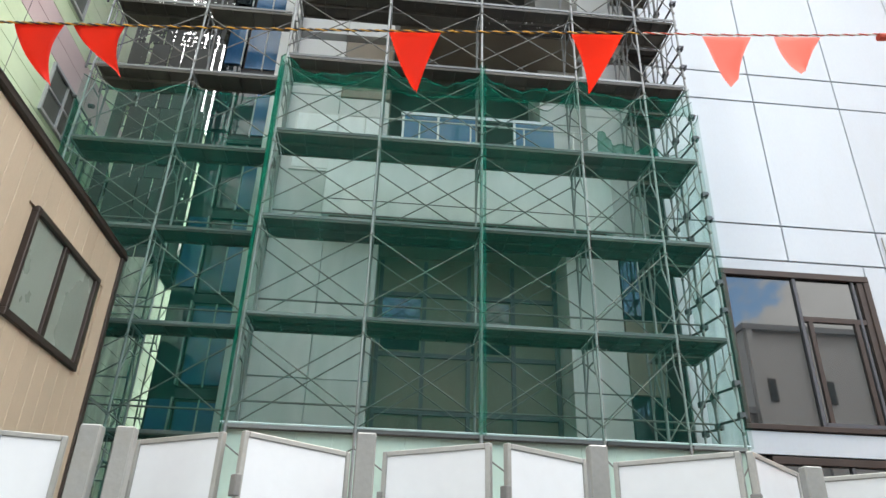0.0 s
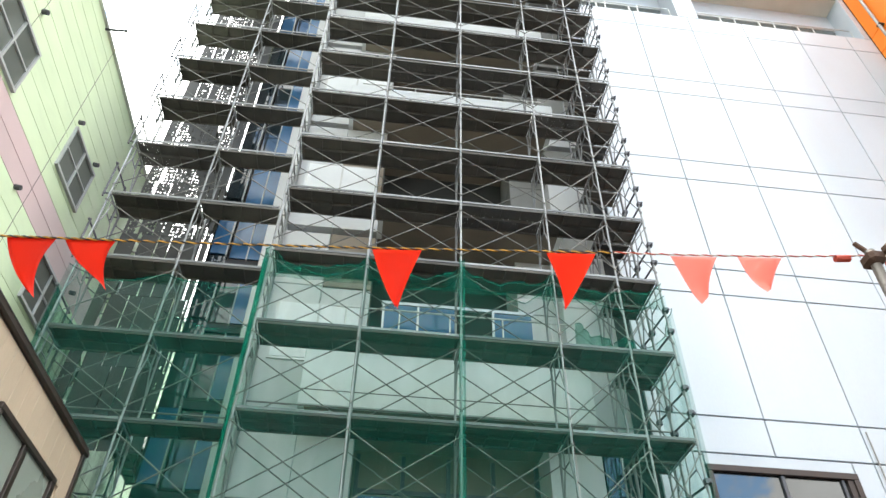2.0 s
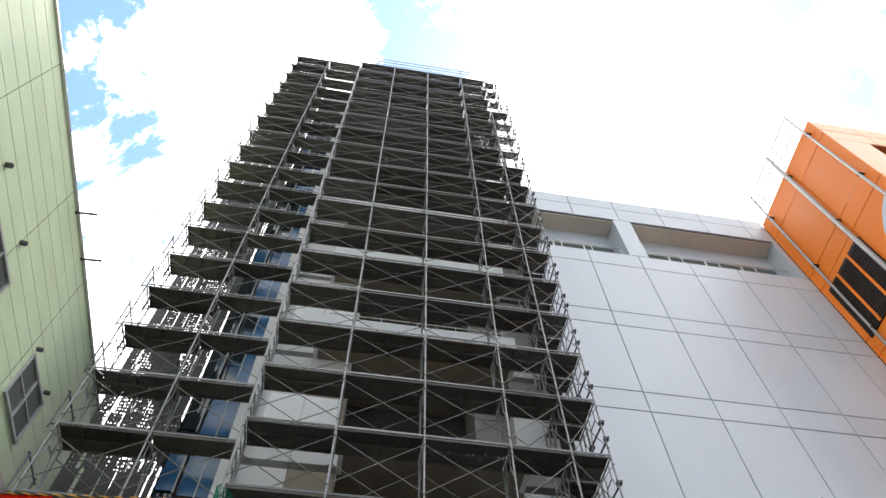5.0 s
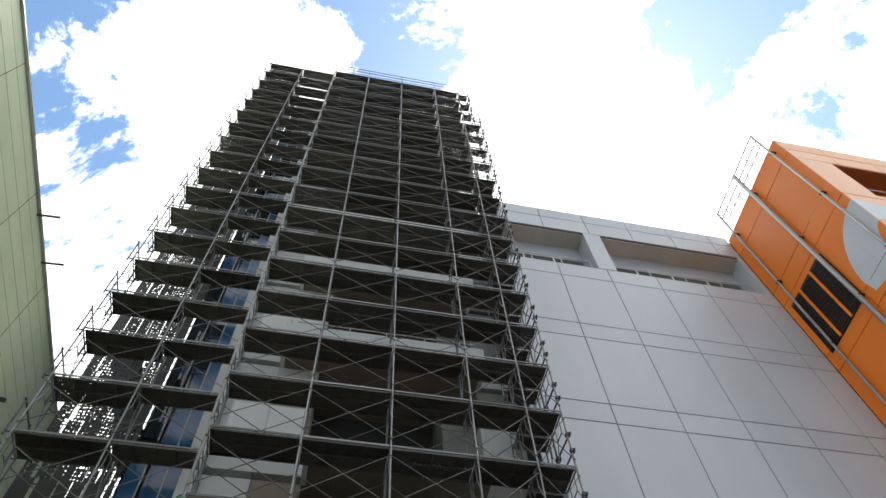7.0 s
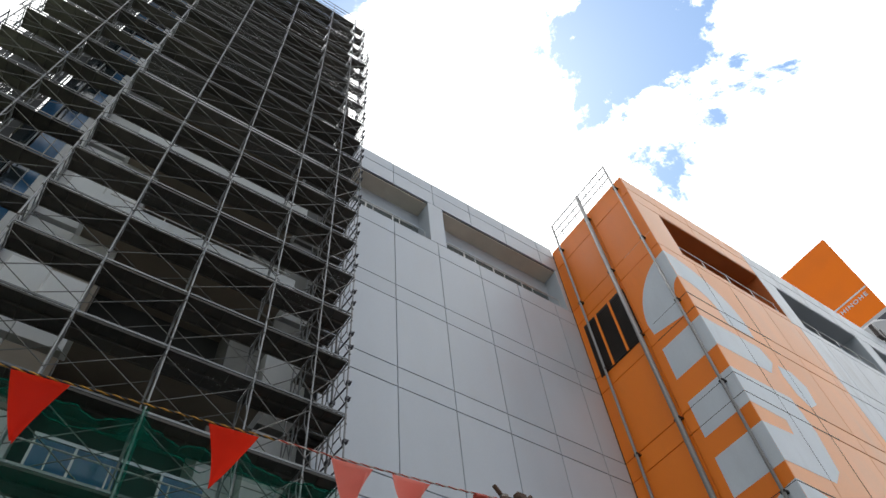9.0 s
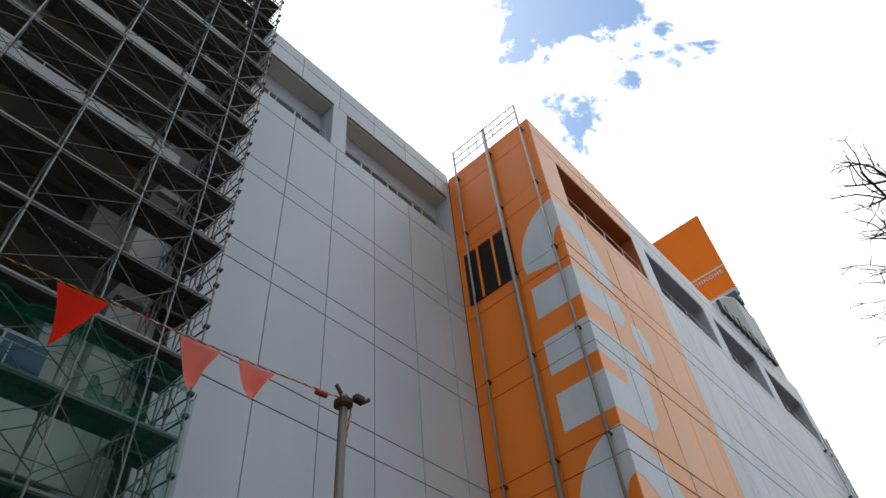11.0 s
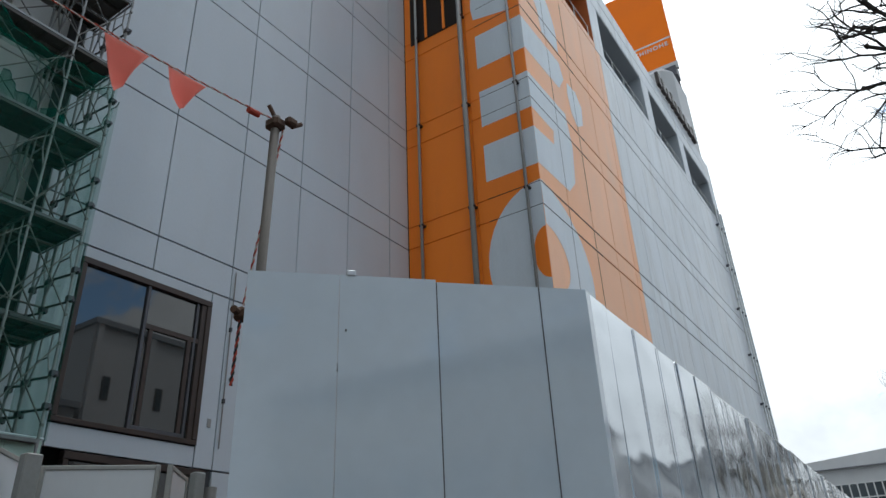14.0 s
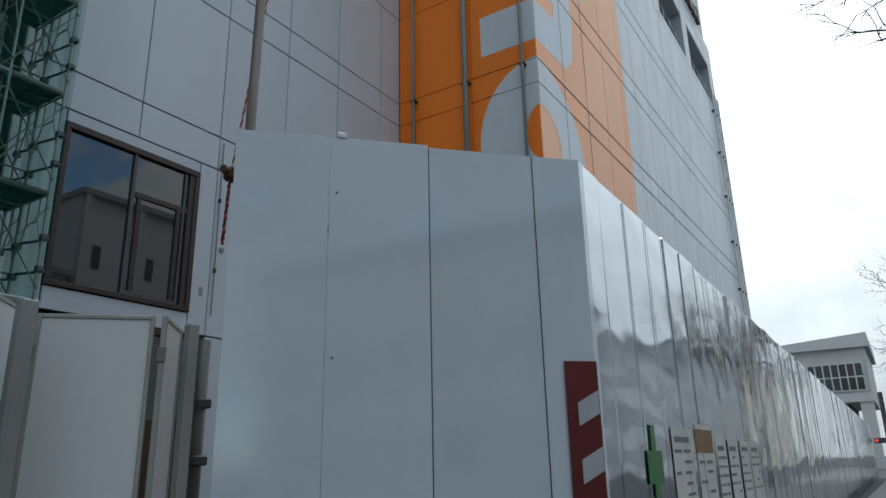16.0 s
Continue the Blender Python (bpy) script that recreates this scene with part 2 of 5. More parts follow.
NET_FOLD = net_material("green_net_folded", (0.012, 0.26, 0.18), 0.5, 0.2)
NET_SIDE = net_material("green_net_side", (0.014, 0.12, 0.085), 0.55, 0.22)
NET_TOP = net_material("green_net_doubled", (0.010, 0.15, 0.10), 0.28, 0.14)
NET_PALE = net_material("green_net_pale", (0.05, 0.28, 0.22), 0.24, 0.12)
SHEET = perforated_material("dark_sheet", (0.05, 0.05, 0.05), 0.05, 0.31)
SHEET_SOLID = perforated_material("solid_dark_sheet", (0.05, 0.05, 0.05), 0.2, 0.31)
SHEET_OPEN = perforated_material("perforated_sheet", (0.05, 0.05, 0.05), -0.10, 0.33)
WHITE_WALL = material("white_tile_wall", (0.58, 0.585, 0.58), 0.5, 0, 0.07, 3, 0.08, 40, streak=3, dirt=(0.2, (0.45, 0.44, 0.42)))
BALCONY_WHITE = material("white_balcony_paint", (0.80, 0.81, 0.81), 0.5, 0, 0.06, 3, 0.08, 40, streak=3, dirt=(0.2, (0.5, 0.49, 0.47)))
WING = material("grey_panel", (0.525, 0.56, 0.605), 0.42, 0, 0.06, 2.2, 0.06, 30, streak=3, random_tint=0.03, dirt=(0.15, (0.5, 0.48, 0.44)))
JOINT = material("joint_sealant", (0.045, 0.045, 0.05), 0.8, 0, 0.2, 8, 0.1)
BEIGE = material("beige_soffit", (0.25, 0.21, 0.165), 0.7, 0, 0.15, 4, 0.15, 50, dirt=(0.25, (0.2, 0.17, 0.13)))
# near-black base colour stands for the shade inside recesses and rooms
INTERIOR_SHADE = material("interior_shade", (0.045, 0.047, 0.045), 0.8, 0, 0.3, 4, 0.1)
BLUE = material("blue_window_pane", (0.034, 0.115, 0.235), 0.12, 0, 0.25, 4, 0.02, 20, streak=2, spec=0.7)
DARK_GLASS = glass_material("dark_glass", (0.02, 0.03, 0.035), 0.04, 0.0)
STREET_GLASS = glass_material("street_window_glass", (0.02, 0.022, 0.022), 0.02, 0.0)
STREET_GLASS.node_tree.nodes["Principled BSDF"].inputs["IOR"].default_value = 1.64
LOGGIA_GLASS = glass_material("loggia_glass", (0.10, 0.12, 0.12), 0.05, 0.0)
LOGGIA_GLASS.node_tree.nodes["Principled BSDF"].inputs["IOR"].default_value = 1.8
FROST = material("frosted_glass", (0.23, 0.26, 0.225), 0.25, 0, 0.1, 3, 0.03, 30, spec=0.7)
ORANGE = material("orange_panel", (0.98, 0.238, 0.008), 0.5, 0, 0.05, 2.5, 0.08, 40, streak=3, random_tint=0.03, dirt=(0.14, (0.55, 0.16, 0.03)))
# orange paled to peach: the sky's grazing sheen is put into the colour
ORANGE_SHEEN = material("sky_sheen_orange_panel", (0.93, 0.43, 0.20), 0.45, 0, 0.10, 2.0, 0.08, 40, streak=4, random_tint=0.05, dirt=(0.3, (0.76, 0.44, 0.27)))
BILLBOARD = material("billboard_orange", (1.0, 0.215, 0.006), 0.7, 0, 0.06, 1.2, 0.03, 30, spec=0.2, dirt=(0.15, (0.75, 0.2, 0.02)))
# the orange panel paint, darkened to carry the loggia's shade
LOGGIA_ORANGE_SHADE = material("shaded_orange_paint", (0.50, 0.14, 0.03), 0.6, 0, 0.15, 2.5, 0.08, 40, streak=3, dirt=(0.3, (0.3, 0.12, 0.05)))
GRAPHIC = material("white_graphic_paint", (0.66, 0.695, 0.74), 0.5, 0, 0.07, 3, 0.06, 40, streak=3, dirt=(0.2, (0.45, 0.45, 0.45)))
BROWN = material("bronze_frame", (0.052, 0.036, 0.03), 0.4, 0.4, 0.2, 8, 0.05)
BROWN_TRIM = material("brown_trim", (0.035, 0.024, 0.019), 0.45, 0.1, 0.2, 8, 0.05)
SIDING = material("beige_siding", (0.45, 0.36, 0.265), 0.55, 0, 0.08, 5, 0.2, 60, streak=5, random_tint=0.035, dirt=(0.15, (0.4, 0.3, 0.2)))
GREEN = material("pale_green_siding", (0.62, 0.73, 0.49), 0.5, 0, 0.07, 3, 0.08, 40, streak=0.4, random_tint=0.025, dirt=(0.2, (0.42, 0.48, 0.34)))
PINK = material("pale_pink_siding", (0.58, 0.44, 0.44), 0.5, 0, 0.07, 3, 0.08, 40, random_tint=0.025)
CURTAIN_GLASS = glass_material("curtained_glass", (0.12, 0.13, 0.115), 0.06, 0.0)
SASH = material("pale_window_sash", (0.40, 0.41, 0.40), 0.4, 0.1, 0.1, 8, 0.05)
ALU = material("aluminium", (0.62, 0.62, 0.60), 0.35, 0.8, 0.15, 8, 0.05)
POST_GREY = material("gate_post_paint", (0.25, 0.25, 0.238), 0.5, 0.2, 0.15, 8, 0.1, dirt=(0.3, (0.3, 0.26, 0.2)))
GATE_WHITE = material("gate_white_sheet", (0.62, 0.64, 0.66), 0.42, 0, 0.05, 2, 0.03, 20, dirt=(0.12, (0.6, 0.59, 0.57)))
MINT = material("pale_mint_sheet", (0.46, 0.60, 0.52), 0.5, 0, 0.08, 2, 0.04, 20, streak=3, dirt=(0.2, (0.38, 0.45, 0.4)))
GATE_FRAME = material("gate_frame_paint", (0.31, 0.31, 0.29), 0.45, 0.3, 0.15, 8, 0.1, dirt=(0.25, (0.35, 0.31, 0.25)))
BROWN_POST = material("dark_brown_post", (0.075, 0.07, 0.065), 0.5, 0.2, 0.2, 6, 0.15)
GATE_POST = material("gate_post_grey", (0.18, 0.178, 0.17), 0.5, 0.2, 0.18, 6, 0.15)
HOARD = material("hoarding_white_steel", (0.53, 0.605, 0.68), 0.13, 0, 0.06, 2.5, 0.03, 9, spec=0.8, coat=0.6, random_tint=0.02)
MIRROR = mirror_sheet("hoarding_polished_steel", (0.52, 0.55, 0.585), 0.05, 1.35, 0.42)
RED_SIGN = material("hazard_red", (0.11, 0.012, 0.014), 0.35, 0, 0.1, 8, 0.03)
WHITE_SIGN = material("hazard_white", (0.68, 0.68, 0.68), 0.35, 0, 0.08, 8, 0.03)
HAZARD_GREY = material("worn_reflective_grey", (0.40, 0.41, 0.43), 0.4, 0, 0.12, 8, 0.03)
GREEN_SIGN = material("sign_green", (0.045, 0.165, 0.05), 0.4, 0, 0.1, 8, 0.03)
PAPER = material("notice_paper", (0.58, 0.575, 0.54), 0.6, 0, 0.08, 8, 0.05)
INK = material("notice_ink", (0.16, 0.16, 0.17), 0.6, 0, 0.1, 8, 0.03)
OCHRE = material("notice_ochre", (0.22, 0.125, 0.045), 0.6, 0, 0.1, 8, 0.03)
FLAG = material("red_flag_cloth", (0.80, 0.035, 0.012), 0.6, 0, 0.1, 10, 0.2, 200, spec=0.25)
fn, fl = FLAG.node_tree.nodes, FLAG.node_tree.links
through_cloth = fn.new("ShaderNodeBsdfTranslucent")
through_cloth.inputs["Color"].default_value = (0.95, 0.06, 0.025, 1)
cloth = fn.new("ShaderNodeMixShader")
cloth.inputs["Fac"].default_value = 0.55
fl.new(fn["Principled BSDF"].outputs["BSDF"], cloth.inputs[1])
fl.new(through_cloth.outputs["BSDF"], cloth.inputs[2])
fl.new(cloth.outputs["Shader"], fn["Material Output"].inputs["Surface"])
# paler copy of the red cloth, with sunlight through it in the colour
FLAG_PALE = FLAG.copy()
FLAG_PALE.name = "sunlit_flag_cloth"
for n in FLAG_PALE.node_tree.nodes:
    if n.type == "BSDF_TRANSLUCENT":
        n.inputs["Color"].default_value = (1.0, 0.42, 0.36, 1)
    if n.type == "VECT_MATH":
        n.inputs[0].default_value = (0.85, 0.2, 0.14)
ROPE_Y = material("yellow_black_rope", (0.55, 0.27, 0.02), 0.7, 0, 0.3, 30, 0.3, 150)
ROPE_K = material("black_rope", (0.02, 0.02, 0.02), 0.7, 0, 0.2, 30, 0.3, 150)
ROPE_R = material("red_rope", (0.5, 0.06, 0.03), 0.7, 0, 0.2, 30, 0.3, 150)
ROPE_W = material("white_rope", (0.6, 0.52, 0.45), 0.7, 0, 0.2, 30, 0.3, 150)
RUST = material("rusty_clamp", (0.10, 0.055, 0.035), 0.7, 0.4, 0.4, 30, 0.4, 150)
POST = material("weathered_pole", (0.085, 0.072, 0.06), 0.6, 0.15, 0.25, 14, 0.2, 120, streak=4, dirt=(0.4, (0.13, 0.10, 0.08)))
ASPHALT = material("asphalt", (0.055, 0.055, 0.057), 0.85, 0, 0.25, 3, 0.6, 120)
PAVING = material("concrete_paving", (0.2, 0.195, 0.19), 0.8, 0, 0.15, 3, 0.3, 80)
BARK = material("dark_bark", (0.045, 0.036, 0.03), 0.85, 0, 0.3, 12, 0.6, 60)
PIPE = material("grey_pipe_paint", (0.27, 0.26, 0.25), 0.5, 0.2, 0.2, 6, 0.1, 60, streak=3, dirt=(0.3, (0.2, 0.15, 0.11)))
SOFFIT = material("pale_soffit", (0.66, 0.60, 0.50), 0.7, 0, 0.12, 3, 0.1, 40)
FACADE = material("streaked_grey_panel", (0.62, 0.65, 0.685), 0.42, 0, 0.15, 2.4, 0.06, 30, streak=6, random_tint=0.05, dirt=(0.8, (0.40, 0.395, 0.385)))
# darker grey than the white wall, for upper and recess-side tower panels
GREY_WALL = material("grey_wall", (0.24, 0.235, 0.22), 0.7, 0, 0.2, 3, 0.2, 40, streak=2, dirt=(0.3, (0.14, 0.13, 0.12)))
PALE_WALL = material("pale_concrete_wall", (0.55, 0.55, 0.55), 0.6, 0, 0.08, 2, 0.1, 30, streak=3)
ROOF_GREY = material("grey_roof", (0.26, 0.27, 0.29), 0.6, 0.2, 0.12, 4, 0.1)
OCHRE_WALL = material("cream_wall", (0.60, 0.55, 0.46), 0.6, 0, 0.1, 2, 0.1, 30, streak=3)


# ---- building helpers ----
def box(bm, x0, x1, y0, y1, z0, z1, bevel=0.0):
    vs = [bm.verts.new((x, y, z)) for x in (x0, x1) for y in (y0, y1) for z in (z0, z1)]
    fs = [(0, 1, 3, 2), (4, 6, 7, 5), (0, 4, 5, 1), (2, 3, 7, 6), (0, 2, 6, 4), (1, 5, 7, 3)]
    made = [bm.faces.new([vs[i] for i in f]) for f in fs]
    if bevel:
        edges = list({e for f in made for e in f.edges})
        bmesh.ops.bevel(bm, geom=edges, offset=bevel, segments=1, affect="EDGES", profile=0.5)
    return bm


def tube(bm, p, q, r, n=6, r2=None):
    p, q = Vector(p), Vector(q)
    d = (q - p).normalized()
    a = d.orthogonal().normalized()
    b = d.cross(a)
    rings = []
    for c, rad in ((p, r), (q, r if r2 is None else r2)):
        rings.append([bm.verts.new(c + rad * (math.cos(2 * math.pi * i / n) * a + math.sin(2 * math.pi * i / n) * b)) for i in range(n)])
    for i in range(n):
        bm.faces.new((rings[0][i], rings[0][(i + 1) % n], rings[1][(i + 1) % n], rings[1][i]))
    bm.faces.new(rings[0][::-1])
    bm.faces.new(rings[1])
    return bm


def mesh_of(name, bm, mat, smooth=False):
    me = bpy.data.meshes.new(name)
    bmesh.ops.recalc_face_normals(bm, faces=bm.faces)
    bm.to_mesh(me)
    bm.free()
    me.materials.append(mat)
    if smooth:
        for p in me.polygons:
            p.use_smooth = True
    return me


def thing(name, at, label, category, group="", kind=""):
    e = new(name)
    e.empty_display_size = 0.2
    e.location = at
    return tagged(e, label, category, group, kind)


def put(name, me, parent, at=(0, 0, 0), label=""):
    """A part in world coordinates, on a mesh that other parts may share."""
    ob = new(name, me)
    ob.location = at
    if parent is not None:
        ob.parent = parent
        ob.matrix_parent_inverse = Matrix.Translation(-Vector(parent.location))
    if label:
        tagged(ob, label)
    return ob


def part(name, bm, mat, parent, label="", smooth=False):
    return put(name, mesh_of(name, bm, mat, smooth), parent, label=label)


def bx(x0, x1, y0, y1, z0, z1, bevel=0.0):
    return box(bmesh.new(), x0, x1, y0, y1, z0, z1, bevel)


def tb(p, q, r, n=8, r2=None):
    return tube(bmesh.new(), p, q, r, n, r2)


def solid(name, bm, mat, label, category="", kind="structure", group=""):
    return tagged(new(name, mesh_of(name, bm, mat)), label, category, group, kind)


def prism(outline, axis, a, b):
    """A flat plate: outline of (u, v) between a and b along axis ('x': u=y, v=z; 'y': u=x, v=z)."""
    bm = bmesh.new()
    def at(u, v, w):
        return (w, u, v) if axis == "x" else (u, w, v)
    lo = [bm.verts.new(at(u, v, a)) for u, v in outline]
    hi = [bm.verts.new(at(u, v, b)) for u, v in outline]
    n = len(outline)
    for i in range(n):
        bm.faces.new((lo[i], lo[(i + 1) % n], hi[(i + 1) % n], hi[i]))
    bm.faces.new(lo[::-1])
    bm.faces.new(hi)
    return bm


# ---- ground ----
solid("ground", bx(-1500, 1500, -1500, 1500, -0.3, 0.0), ASPHALT, "dark grey asphalt ground reaching to the horizon", "ground")
solid("pavement", bx(3.4, 90, -2.2, 1.1, 0.004, 0.12, 0.02), PAVING, "grey concrete pavement beside the hoarding", "pavement")

# ---- scaffolds ----
LIFT, Z0 = 1.725, 0.25
LEVELS = [Z0 + LIFT * i for i in range(26)]


def frame_mesh(depth):
    """Portal frame: two legs, head bar, second bar, knee braces and lock pins."""
    bm = bmesh.new()
    for y in (0, depth):
        tube(bm, (0, y, 0), (0, y, LIFT), 0.0215, 8)
        tube(bm, (0, y, LIFT - 0.10), (0, y, LIFT + 0.03), 0.029, 8)
    tube(bm, (0, 0, LIFT - 0.03), (0, depth, LIFT - 0.03), 0.02, 6)
    tube(bm, (0, 0.22, LIFT - 0.42), (0, depth - 0.22, LIFT - 0.42), 0.014, 6)
    for y, s in ((0, 1), (depth, -1)):
        tube(bm, (0, y, LIFT - 0.95), (0, y + s * 0.22, LIFT - 0.42), 0.014, 6)
        tube(bm, (0, y + s * 0.22, LIFT - 0.42), (0, y + s * 0.22, LIFT - 0.04), 0.014, 6)
    return mesh_of("scaffold_frame", bm, STEEL)


def deck_mesh(span, width, mat=PLANK):
    """One steel deck: a folded channel with grooves pressed along it and ribs across its underside."""
    g = width / 3
    lid = [(0, -0.05), (0, 0.006)]
    for k in range(1, 3):
        lid += [(g * k - 0.02, 0.006), (g * k - 0.01, -0.004), (g * k + 0.01, -0.004), (g * k + 0.02, 0.006)]
    lid += [(width, 0.006), (width, -0.05), (width - 0.012, -0.05)]
    under = [(width - 0.012, -0.008), (g * 2, -0.014), (g, -0.014), (0.012, -0.008)]
    plain = lid + under + [(0.012, -0.05)]
    ribbed = lid + [(y, -0.044) for y, z in under] + [(0.012, -0.05)]
    ribs = max(2, round(span / 0.42))
    stations = [(0.03, plain)]
    for k in range(ribs + 1):
        x = 0.06 + (span - 0.12) * k / ribs
        stations += [(x - 0.016, plain), (x - 0.014, ribbed), (x + 0.014, ribbed), (x + 0.016, plain)]
    stations.append((span - 0.03, plain))
    bm = bmesh.new()
    rings = [[bm.verts.new((x, y, z)) for y, z in outline] for x, outline in stations]
    n = len(plain)
    for a, b in zip(rings, rings[1:]):
        for k in range(n):
            bm.faces.new((a[k], a[(k + 1) % n], b[(k + 1) % n], b[k]))
    bm.faces.new(rings[0][::-1])
    bm.faces.new(rings[-1])
    return mesh_of("deck", bm, mat)


def edge_mesh(span):
    bm = bmesh.new()
    box(bm, 0.03, span - 0.03, -0.010, 0.010, -0.045, 0.012, 0.004)
    return mesh_of("deck_edge", bm, PLANK_EDGE)


def brace_mesh(span):
    bm = bmesh.new()
    tube(bm, (0, 0, 0.22), (span, 0.012, LIFT - 0.25), 0.0115, 6)
    tube(bm, (0, 0.012, LIFT - 0.25), (span, 0, 0.22), 0.0115, 6)
    for x in (0, span):
        for z in (0.22, LIFT - 0.25):
            box(bm, x - 0.02, x + 0.02, -0.02, 0.03, z - 0.02, z + 0.02)
    return mesh_of("cross_brace", bm, BRACE_STEEL)


def tie_mesh(depth):
    """A handrail tube of an end frame, with its clamps and jutting ends."""
    bm = tb((0.03, -0.12, -0.05), (0.03, depth + 0.1, 0.06), 0.022, 6)
    for y in (0, depth):
        box(bm, -0.03, 0.07, y - 0.045, y + 0.045, -0.045, 0.045)
    return mesh_of("end_rail", bm, DARK_STEEL)


def base_mesh():
    bm = bmesh.new()
    tube(bm, (0, 0, 0.0), (0, 0, Z0), 0.017, 6)
    box(bm, -0.07, 0.07, -0.07, 0.07, 0.0, 0.012)
    return mesh_of("jack_base", bm, STEEL)


BASE = base_mesh()


def scaffold(name, label, xs, y0, depth, top, last_full=99, back_brace=True, end_rail=True, open_from=99, slim_past=99):
    s = thing(name, (xs[0], y0, 0), label, "scaffold")
    fm, tm = frame_mesh(depth), tie_mesh(depth)
    decks, punched, edges, braces, rails = {}, {}, {}, {}, {}
    rd = random.Random(len(xs) + top)
    for x in xs:
        for y in (y0, y0 + depth):
            put("jack_base", BASE, s, (x, y, 0))
    for i in range(top + 1):
        cols = xs if i <= last_full else xs[:-1]
        if i < top:
            for x in cols:
                put("scaffold_frame", fm, s, (x, y0, LEVELS[i]))
            if end_rail and i > 0:
                for z in (0.5, 1.0):
                    put("end_rail", tm, s, (cols[-1], y0, LEVELS[i] + z))
        for a, b in zip(cols, cols[1:]):
            key = round(b - a, 3)
            if key not in decks:
                decks[key], edges[key], braces[key] = deck_mesh(key, (depth - 0.08) / 2), edge_mesh(key), brace_mesh(key)
                punched[key] = deck_mesh(key, (depth - 0.08) / 2, PLANK_PUNCHED)
                rails[key] = mesh_of("guard_rail", tb((0, 0, 0), (key, 0, 0), 0.017, 6), BRACE_STEEL)
            if i > 1:
                sort = punched if rd.random() < 0.24 else decks
                if a > slim_past:
                    if "slim" not in decks:
                        decks["slim"] = deck_mesh(key, 0.48)
                    put("deck", decks["slim"], s, (a, y0 + 0.03, LEVELS[i]))
                    put("deck_edge", edges[key], s, (a, y0 - 0.035, LEVELS[i]))
                    put("cross_brace", braces[key], s, (a, y0 - 0.02, LEVELS[i])) if i < top else None
                    put("guard_rail", rails[key], s, (a, y0 + depth + 0.03, LEVELS[i] + 0.55)) if i < top else None
                    continue
                for k in range(1 if i >= open_from and a > 5.3 else 2):
                    put("deck", sort[key], s, (a, y0 + 0.03 + k * ((depth - 0.08) / 2 + 0.02), LEVELS[i]))
                put("deck_edge", edges[key], s, (a, y0 - 0.035, LEVELS[i]))
            if i < top:
                put("cross_brace", braces[key], s, (a, y0 - 0.02, LEVELS[i]))
                if i > 1:
                    put("guard_rail", rails[key], s, (a, y0 + depth + 0.03, LEVELS[i] + 0.55))
                if back_brace:
                    put("cross_brace", braces[key], s, (a, y0 + depth + 0.02, LEVELS[i]))
    return s


FX = [-1.458, 0.371, 2.2, 4.029, 5.34, 6.19]
FY, FD = 10.3, 0.76
front = scaffold("scaffold", "tall grey steel frame scaffold with decks and braces", FX, FY, FD, 23, last_full=20, open_from=17)
# the return at the tower's corner, one bay wide and two frames deep
ret = scaffold("scaffold", "grey steel return scaffold at the tower's outer corner", FX[-2:], FY + FD + 0.03, 0.5, 17, back_brace=False)
# guard rail round the top deck
for x in FX[:-1]:
    part("guard_post", tb((x, FY, LEVELS[23]), (x, FY, LEVELS[23] + 1.1), 0.022), STEEL, front)
for z in (0.5, 1.0):
    part("guard_rail", tb((FX[0], FY - 0.03, LEVELS[23] + z), (FX[-2], FY - 0.03, LEVELS[23] + z), 0.02), STEEL, front)
# a short bay climbs past the last full one, with open gaps behind it
TX = [FX[-2], 5.88]
tfm, ttm = frame_mesh(0.42), tie_mesh(0.42)
tdk, ted, tbr = deck_mesh(0.54, 0.34), edge_mesh(0.54), brace_mesh(0.54)
for i in range(20, 24):
    put("deck", tdk, front, (TX[0], FY + 0.03, LEVELS[i] - 0.25))
    put("deck_edge", ted, front, (TX[0], FY - 0.035, LEVELS[i] - 0.25))
    if i < 23:
        put("scaffold_frame", tfm, front, (TX[1], FY, LEVELS[i]))
        for z in (0.5, 1.0):
            put("end_rail", ttm, front, (TX[1], FY, LEVELS[i] + z))
        put("cross_brace", tbr, front, (TX[0], FY - 0.02, LEVELS[i]))
rp = random.Random(21)
for i in range(17, 21):
    x = 5.24
    while x < 5.7:
        w = rp.choice((0.14, 0.2))
        part("sheet", bx(x, x + w, FY + FD + 0.05, FY + FD + 0.07, LEVELS[i] + 0.02, LEVELS[i + 1] - 0.05), SHEET_OPEN, front)
        x += w + rp.choice((0.01, 0.03))
LX = [-5.2, -3.36, -1.62]
LY, LD = 10.98, 0.76
left = scaffold("scaffold", "grey steel frame scaffold set back at the tower's corner", LX, LY, LD, 24, end_rail=False, slim_past=-3.5)
for i in range(4, 24):
    part("guard_bracket", tb((LX[0], LY + 0.02, LEVELS[i] - 0.03), (LX[0] - 0.16, LY + 0.02, LEVELS[i] - 0.03), 0.02, 6), DARK_STEEL, left)
    part("guard_bracket", tb((LX[0], LY + LD, LEVELS[i] - 0.03), (LX[0] - 0.16, LY + LD, LEVELS[i] - 0.03), 0.02, 6), DARK_STEEL, left)
    for y in (LY + 0.02, LY + LD):
        part("guard_post", tb((LX[0] - 0.14, y, LEVELS[i] - 0.12), (LX[0] - 0.14, y, LEVELS[i] + 0.92), 0.022, 6), DARK_STEEL, left)
    part("guard_rail", tb((LX[0] - 0.14, LY - 0.06, LEVELS[i] + 0.86), (LX[0] - 0.14, LY + LD + 0.1, LEVELS[i] + 0.86), 0.02, 6), DARK_STEEL, left)
SY = [12.4, 14.2, 16.0, 17.8]
